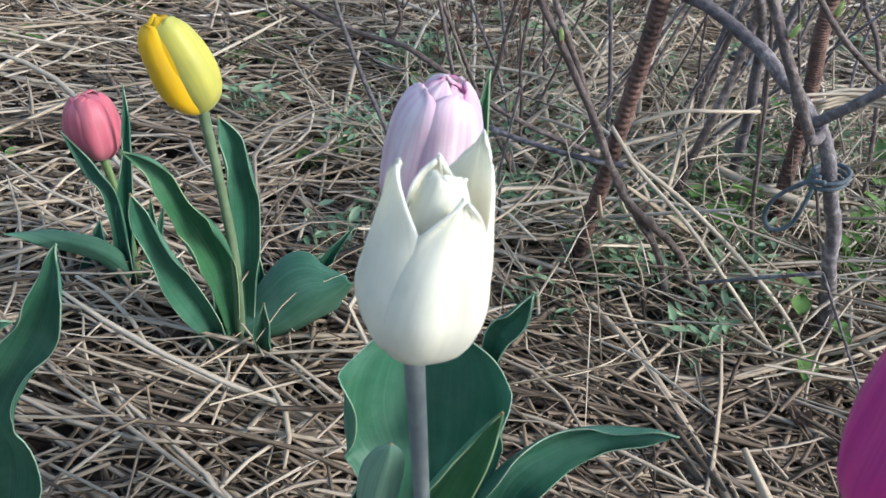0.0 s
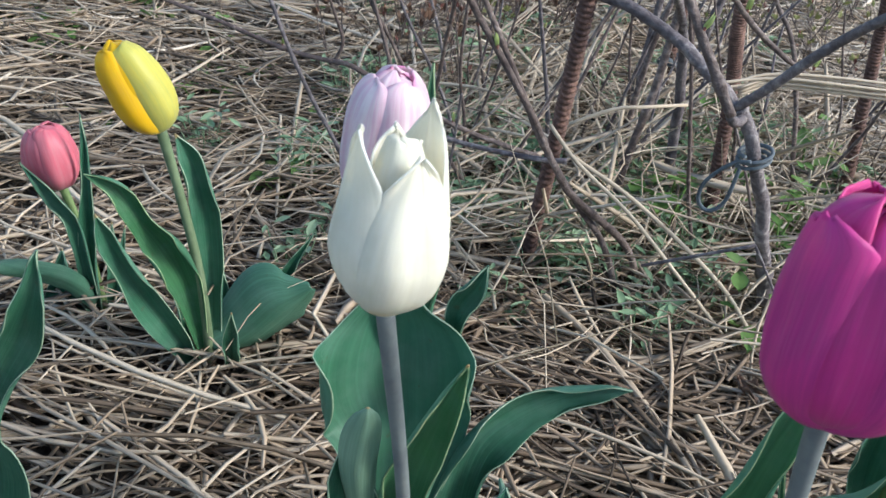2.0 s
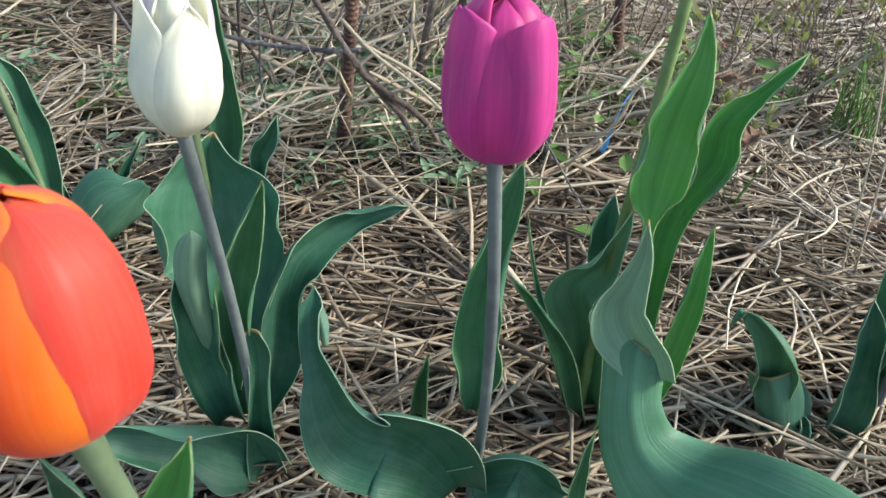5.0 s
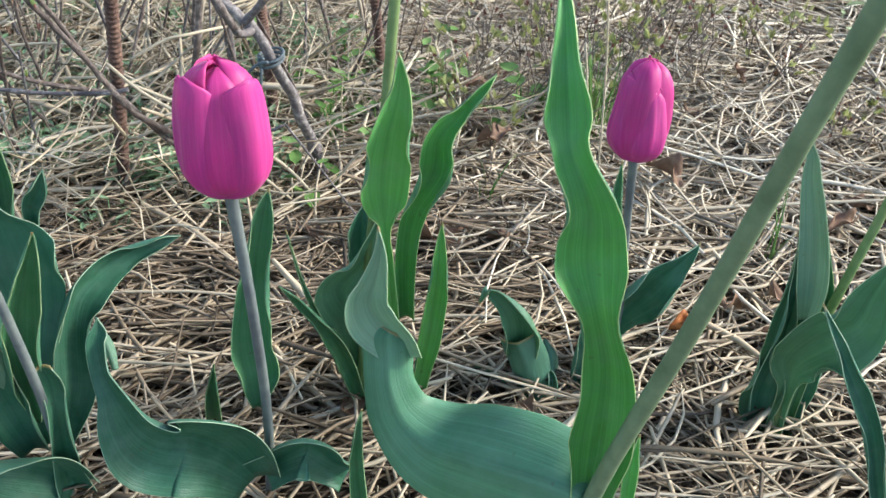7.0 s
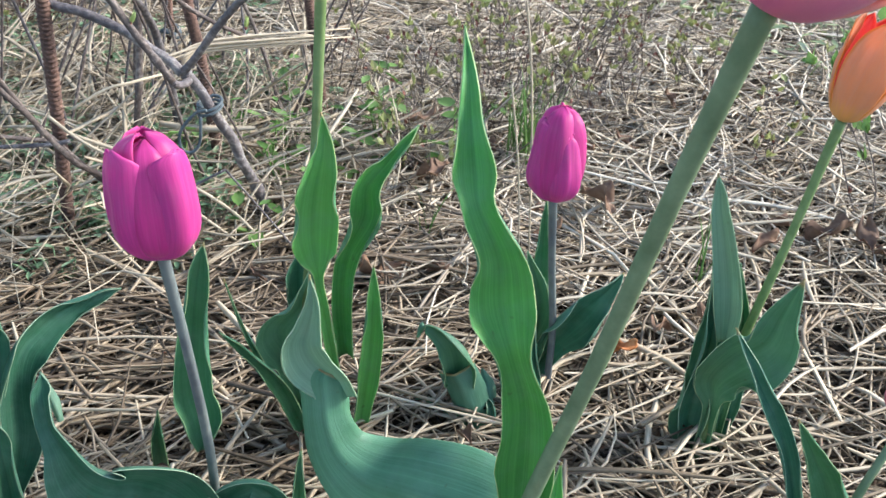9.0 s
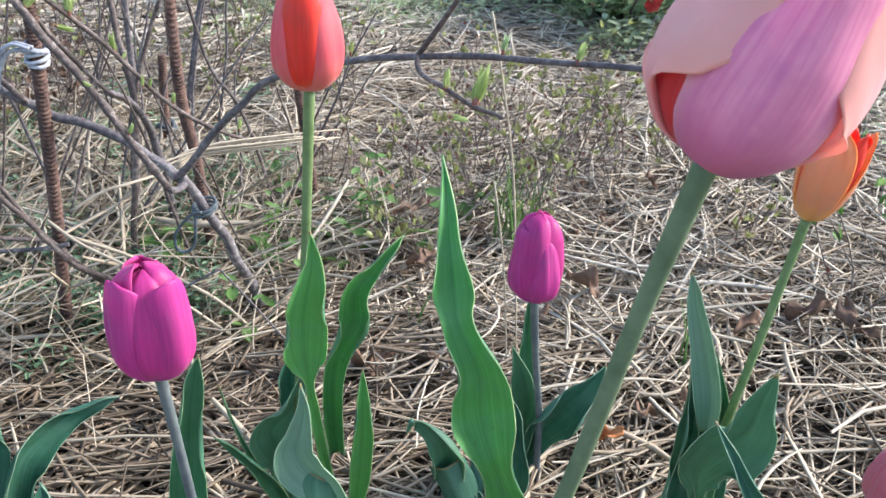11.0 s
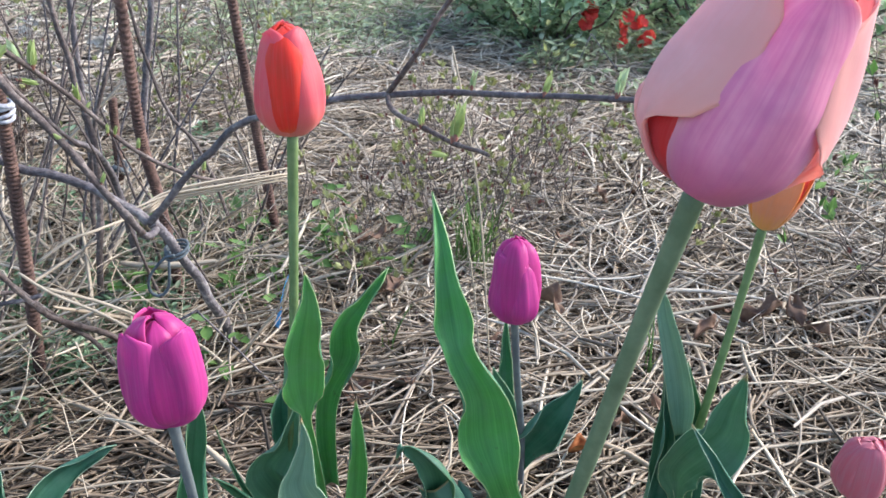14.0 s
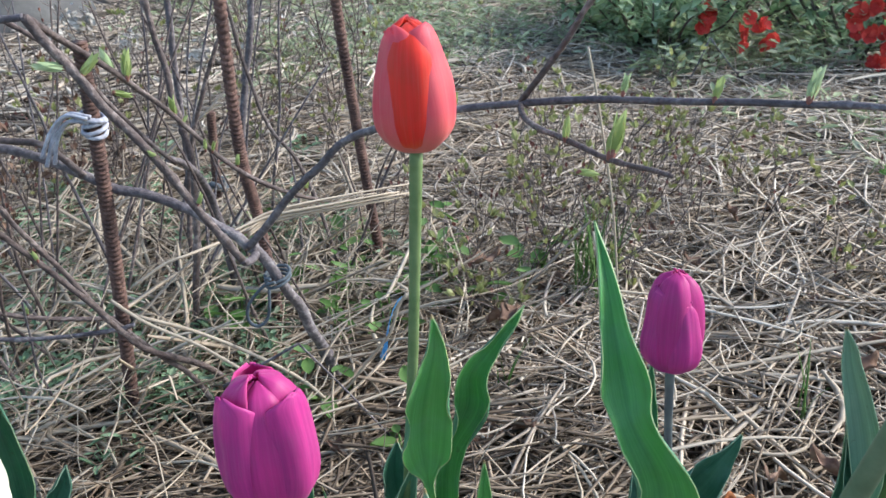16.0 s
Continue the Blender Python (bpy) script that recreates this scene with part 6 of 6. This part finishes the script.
def quince(foot, size, seed, flowers, label):
    """A flowering shrub: dark leafy mass on twigs, with clusters of red five-petalled flowers."""
    rnd = random.Random(seed)
    thing = root("quince_shrub", foot, label, "shrub")
    lv, lf, tv, tf = [], [], [], []
    for _ in range(46):
        a, r = rnd.uniform(0, 6.28), size * 0.35 * math.sqrt(rnd.random())
        p = Vector(foot) + Vector((r * math.cos(a), r * math.sin(a), 0))
        d = Vector((math.cos(a) * 0.6, math.sin(a) * 0.6, rnd.uniform(0.5, 1.4))).normalized()
        pts = [p + Vector((0, 0, -0.02))]
        for _ in range(5):
            d = (d + Vector((rnd.uniform(-0.3, 0.3), rnd.uniform(-0.3, 0.3), rnd.uniform(-0.15, 0.15)))).normalized()
            pts.append(pts[-1] + d * size * 0.17)
        v, f = tube_data([tuple(q) for q in pts], [0.004, 0.0015], 5, 8, len(tv))
        tv.extend(v)
        tf.extend(f)
        for q in spline([tuple(q) for q in pts], 30)[3:]:
            for _ in range(3):
                b, up = rnd.uniform(0, 6.28), rnd.uniform(-0.5, 1.0)
                e = Vector((math.cos(b) * math.cos(up), math.sin(b) * math.cos(up), math.sin(up)))
                g = e.cross(Vector((0.2, 0.1, 1))).normalized()
                n = g.cross(e)
                s = 0.036 * rnd.uniform(0.5, 1.25)
                o = len(lv)
                c = Vector(q)
                lv.extend([c, c + e * s * 0.45 + g * s * 0.22 + n * s * 0.06, c + e * s - n * s * 0.1, c + e * s * 0.45 - g * s * 0.22 + n * s * 0.06, c + e * s * 0.5])
                lf.extend([(o, o + 1, o + 4), (o + 1, o + 2, o + 4), (o + 2, o + 3, o + 4), (o + 3, o, o + 4)])
    tagged(part("twig_tangle", mesh_of("twig_tangle", tv, tf, BARK_BROWN), thing), kind="stuff")
    # foliage colour carries painted haze, lighter than the leaf itself
    tagged(part("foliage", mesh_of("foliage", lv, lf, HAZE_LEAF, smooth=False), thing), kind="stuff")
    for at in flowers:
        fv, ff = [], []
        for _ in range(3):
            c = Vector(at) + Vector((rnd.uniform(-0.016, 0.016), rnd.uniform(-0.016, 0.016), rnd.uniform(-0.014, 0.014)))
            face = Vector((rnd.uniform(-1, 0.3), rnd.uniform(-1, 0.1), rnd.uniform(-0.2, 0.8))).normalized()
            turn = Vector((0, 0, 1)).rotation_difference(face)
            for j in range(5):
                a = 6.283 * j / 5
                o = len(fv)
                for rr, ww, zz in ((0.0015, 0.0015, 0.0), (0.0055, 0.006, 0.003), (0.011, 0.007, 0.007), (0.0145, 0.003, 0.010)):
                    for k in (-1, 0, 1):
                        fv.append(c + turn @ Vector((rr * math.cos(a) - k * ww * math.sin(a), rr * math.sin(a) + k * ww * math.cos(a), zz + abs(k) * 0.002)))
                for i in range(3):
                    for k in range(2):
                        q = o + i * 3 + k
                        ff.append((q, q + 1, q + 4, q + 3))
        part("blossom", mesh_of("blossom", fv, ff, QUINCE_RED), thing, "cluster of red five-petalled blossoms")
    return thing


quince((1.42, 1.27, 0.0), 0.30, 7, [(1.325, 1.07, 0.12), (1.34, 1.05, 0.145), (1.413, 1.02, 0.073), (1.373, 1.04, 0.067), (1.40, 1.03, 0.095), (1.315, 1.08, 0.093), (1.30, 1.10, 0.17)], "dark green flowering quince shrub with red blossoms")
quince((1.76, 1.04, 0.0), 0.44, 8, [(1.529, 0.93, 0.116), (1.55, 0.915, 0.14), (1.558, 0.915, 0.100), (1.586, 0.90, 0.040), (1.591, 0.895, 0.076), (1.60, 0.90, 0.11)], "green flowering quince shrub with clustered red blossoms")


# ---- things at the back of the plot ----
def boulder(at, size, label, seed):
    bm = bmesh.new()
    bmesh.ops.create_icosphere(bm, subdivisions=4, radius=1.0)
    for v in bm.verts:
        n = 1 + 0.22 * noise.noise(v.co * 1.3 + Vector((seed, 0, 0))) + 0.06 * noise.noise(v.co * 5)
        v.co = Vector((v.co.x * size[0], v.co.y * size[1], v.co.z * size[2])) * n
    me = bpy.data.meshes.new("stone")
    bm.to_mesh(me)
    bm.free()
    me.polygons.foreach_set("use_smooth", [True] * len(me.polygons))
    me.materials.append(CONCRETE)
    ob = new("stone", me)
    ob.location = at
    return tagged(ob, label, "stone")


boulder((0.16, 2.02, 0.03), (0.22, 0.12, 0.11), "weathered grey stone at the back of the plot", 2)
boulder((0.50, 2.20, 0.02), (0.16, 0.10, 0.09), "small weathered grey stone in the grass", 5)


def seed_head(foot, at, size, seed):
    """A dried flower head: a tangle of papery florets on a thin stalk."""
    rnd = random.Random(seed)
    thing = root("dried_flower_head", foot, "pale dried flower head on a thin stalk", "dried flower")
    part("stalk", tube("stalk", [(foot[0], foot[1], -0.01), ((foot[0] + at[0]) / 2 + 0.01, (foot[1] + at[1]) / 2, at[2] / 2), at], [0.0016, 0.0012], TWIG, 6, 10), thing)
    verts, faces = [], []
    for _ in range(70):
        d = Vector((rnd.gauss(0, 1), rnd.gauss(0, 1), rnd.gauss(0, 0.7))).normalized()
        c = Vector(at) + d * size * rnd.uniform(0.4, 1.0)
        g = d.cross(Vector((rnd.random(), rnd.random(), 1))).normalized()
        h = g.cross(d)
        s = size * rnd.uniform(0.14, 0.30)
        o = len(verts)
        verts.extend([c - g * s, c + h * s * 0.7 + d * s * 0.4, c + g * s, c - h * s * 0.7 + d * s * 0.3])
        faces.append((o, o + 1, o + 2, o + 3))
    part("floret_tangle", mesh_of("floret_tangle", verts, faces, SEED_HEAD, smooth=False), thing)


seed_head((0.30, 1.42, 0.0), (0.288, 1.407, 0.142), 0.030, 1)
seed_head((0.43, 1.23, 0.0), (0.423, 1.215, 0.122), 0.026, 2)
seed_head((0.36, 1.34, 0.0), (0.345, 1.330, 0.120), 0.020, 3)
seed_head((0.24, 1.30, 0.0), (0.235, 1.300, 0.150), 0.022, 4)


# ---- dead leaves on the straw ----
def dead_leaf(at, size, turn, material, label, seed):
    """A dried leaf with an uneven outline, curled up and crumpled."""
    rnd = random.Random(seed)
    ph = [rnd.uniform(0, 6.28) for _ in range(4)]
    g = []
    for i in range(15):
        v = i / 14
        w = size * 0.34 * math.sin(math.pi * (0.05 + 0.92 * v)) ** 0.8 * (1 + 0.25 * math.sin(11 * v + ph[0]))
        row = []
        for k in np.linspace(-1, 1, 9):
            lift = 0.30 * abs(k) ** 1.6 * (0.6 + 0.5 * math.sin(3 * v + ph[1])) + 0.16 * math.sin(9 * v + 3 * k + ph[2]) * abs(k) + 0.22 * math.sin(2.6 * v + ph[3])
            row.append((k * w * (1 - 0.25 * abs(k)), (v - 0.5) * size, lift * size))
        g.append(row)
    ob = new("dead_leaf", sheet_mesh("dead_leaf", g, 0.0006, material))
    ob.matrix_world = pose(*at, rnd.uniform(-20, 20), rnd.uniform(-20, 20), turn)
    return tagged(ob, label, "dead leaf", "dead leaves on the straw")


dead_leaf((0.528, 0.199, 0.026), 0.026, 60, RUSSET, "curled russet-orange dead leaf on the straw", 1)
dead_leaf((0.641, 0.387, 0.028), 0.042, 20, DRY_LEAF, "brown dead leaf lying in the straw", 2)
dead_leaf((0.404, 0.366, 0.026), 0.055, 80, DRY_LEAF, "brown dead leaf lying in the straw", 3)
dead_leaf((0.500, 0.480, 0.034), 0.034, 10, DRY_LEAF, "crumpled brown dead leaf under the shrublet", 4)
dead_leaf((0.505, 0.470, 0.050), 0.030, 110, DRY_LEAF, "crumpled brown dead leaf caught in twigs", 9)
dead_leaf((0.575, 0.204, 0.026), 0.028, 120, DRY_LEAF, "pale grey-brown dead leaf on the straw", 5)
dead_leaf((0.840, 0.260, 0.024), 0.045, 40, DRY_LEAF, "crumpled brown dead leaf on the straw", 6)
dead_leaf((0.865, 0.235, 0.030), 0.035, 140, DRY_LEAF, "crumpled brown dead leaf on the straw", 10)
dead_leaf((0.760, 0.270, 0.022), 0.032, 90, DRY_LEAF, "grey-brown dead leaf on the straw", 7)
dead_leaf((0.300, 0.400, 0.024), 0.020, 30, DRY_LEAF, "small brown dead leaf on the straw", 8)
dead_leaf((0.520, 0.545, 0.075), 0.034, 70, DRY_LEAF, "pale papery dead leaf caught in the grass", 11)

rl = random.Random(77)
for k in range(26):
    dead_leaf((rl.uniform(0.25, 0.95), rl.uniform(0.15, 0.60), rl.uniform(0.018, 0.030)), rl.uniform(0.014, 0.030), rl.uniform(0, 360), DRY_LEAF, "small shrivelled brown dead leaf in the straw", 40 + k)


# ---- grass ----
def grass_tuft(at, count, height, spread, label, seed, material):
    rnd = random.Random(seed)
    thing = root("grass_tuft", at, label, "grass")
    for _ in range(count):
        a, go = rnd.uniform(0, 6.28), rnd.uniform(0, 6.28)
        p = np.array(at) + (spread * rnd.random() * math.cos(a), spread * rnd.random() * math.sin(a), -0.005)
        h, out = height * rnd.uniform(0.5, 1.0), rnd.uniform(0.05, 0.35)
        g = []
        side = np.array((-math.sin(go), math.cos(go), 0)) * rnd.uniform(0.0007, 0.0014)
        for i in range(9):
            v = i / 8
            c = p + np.array((math.cos(go) * out * h * v * v, math.sin(go) * out * h * v * v, h * v * (1 - 0.15 * out * v)))
            w = 1 - v ** 3 * 0.95
            g.append([c - side * w, c + np.array((0, 0, -0.0004)), c + side * w])
        part("blade", sheet_mesh("blade", g, 0.0004, material), thing)


grass_tuft((0.634, 0.512, 0.0), 60, 0.13, 0.030, "dark green tuft of fine grass by the shrublet", 1, WEED)
grass_tuft((0.464, 0.412, 0.0), 5, 0.085, 0.010, "a few young green grass blades in the straw", 2, WEED)
grass_tuft((0.673, 0.264, 0.0), 4, 0.115, 0.006, "a few tall green grass blades in the straw", 3, WEED)
grass_tuft((0.600, 0.400, 0.0), 4, 0.050, 0.010, "short young grass blades in the straw", 4, WEED)
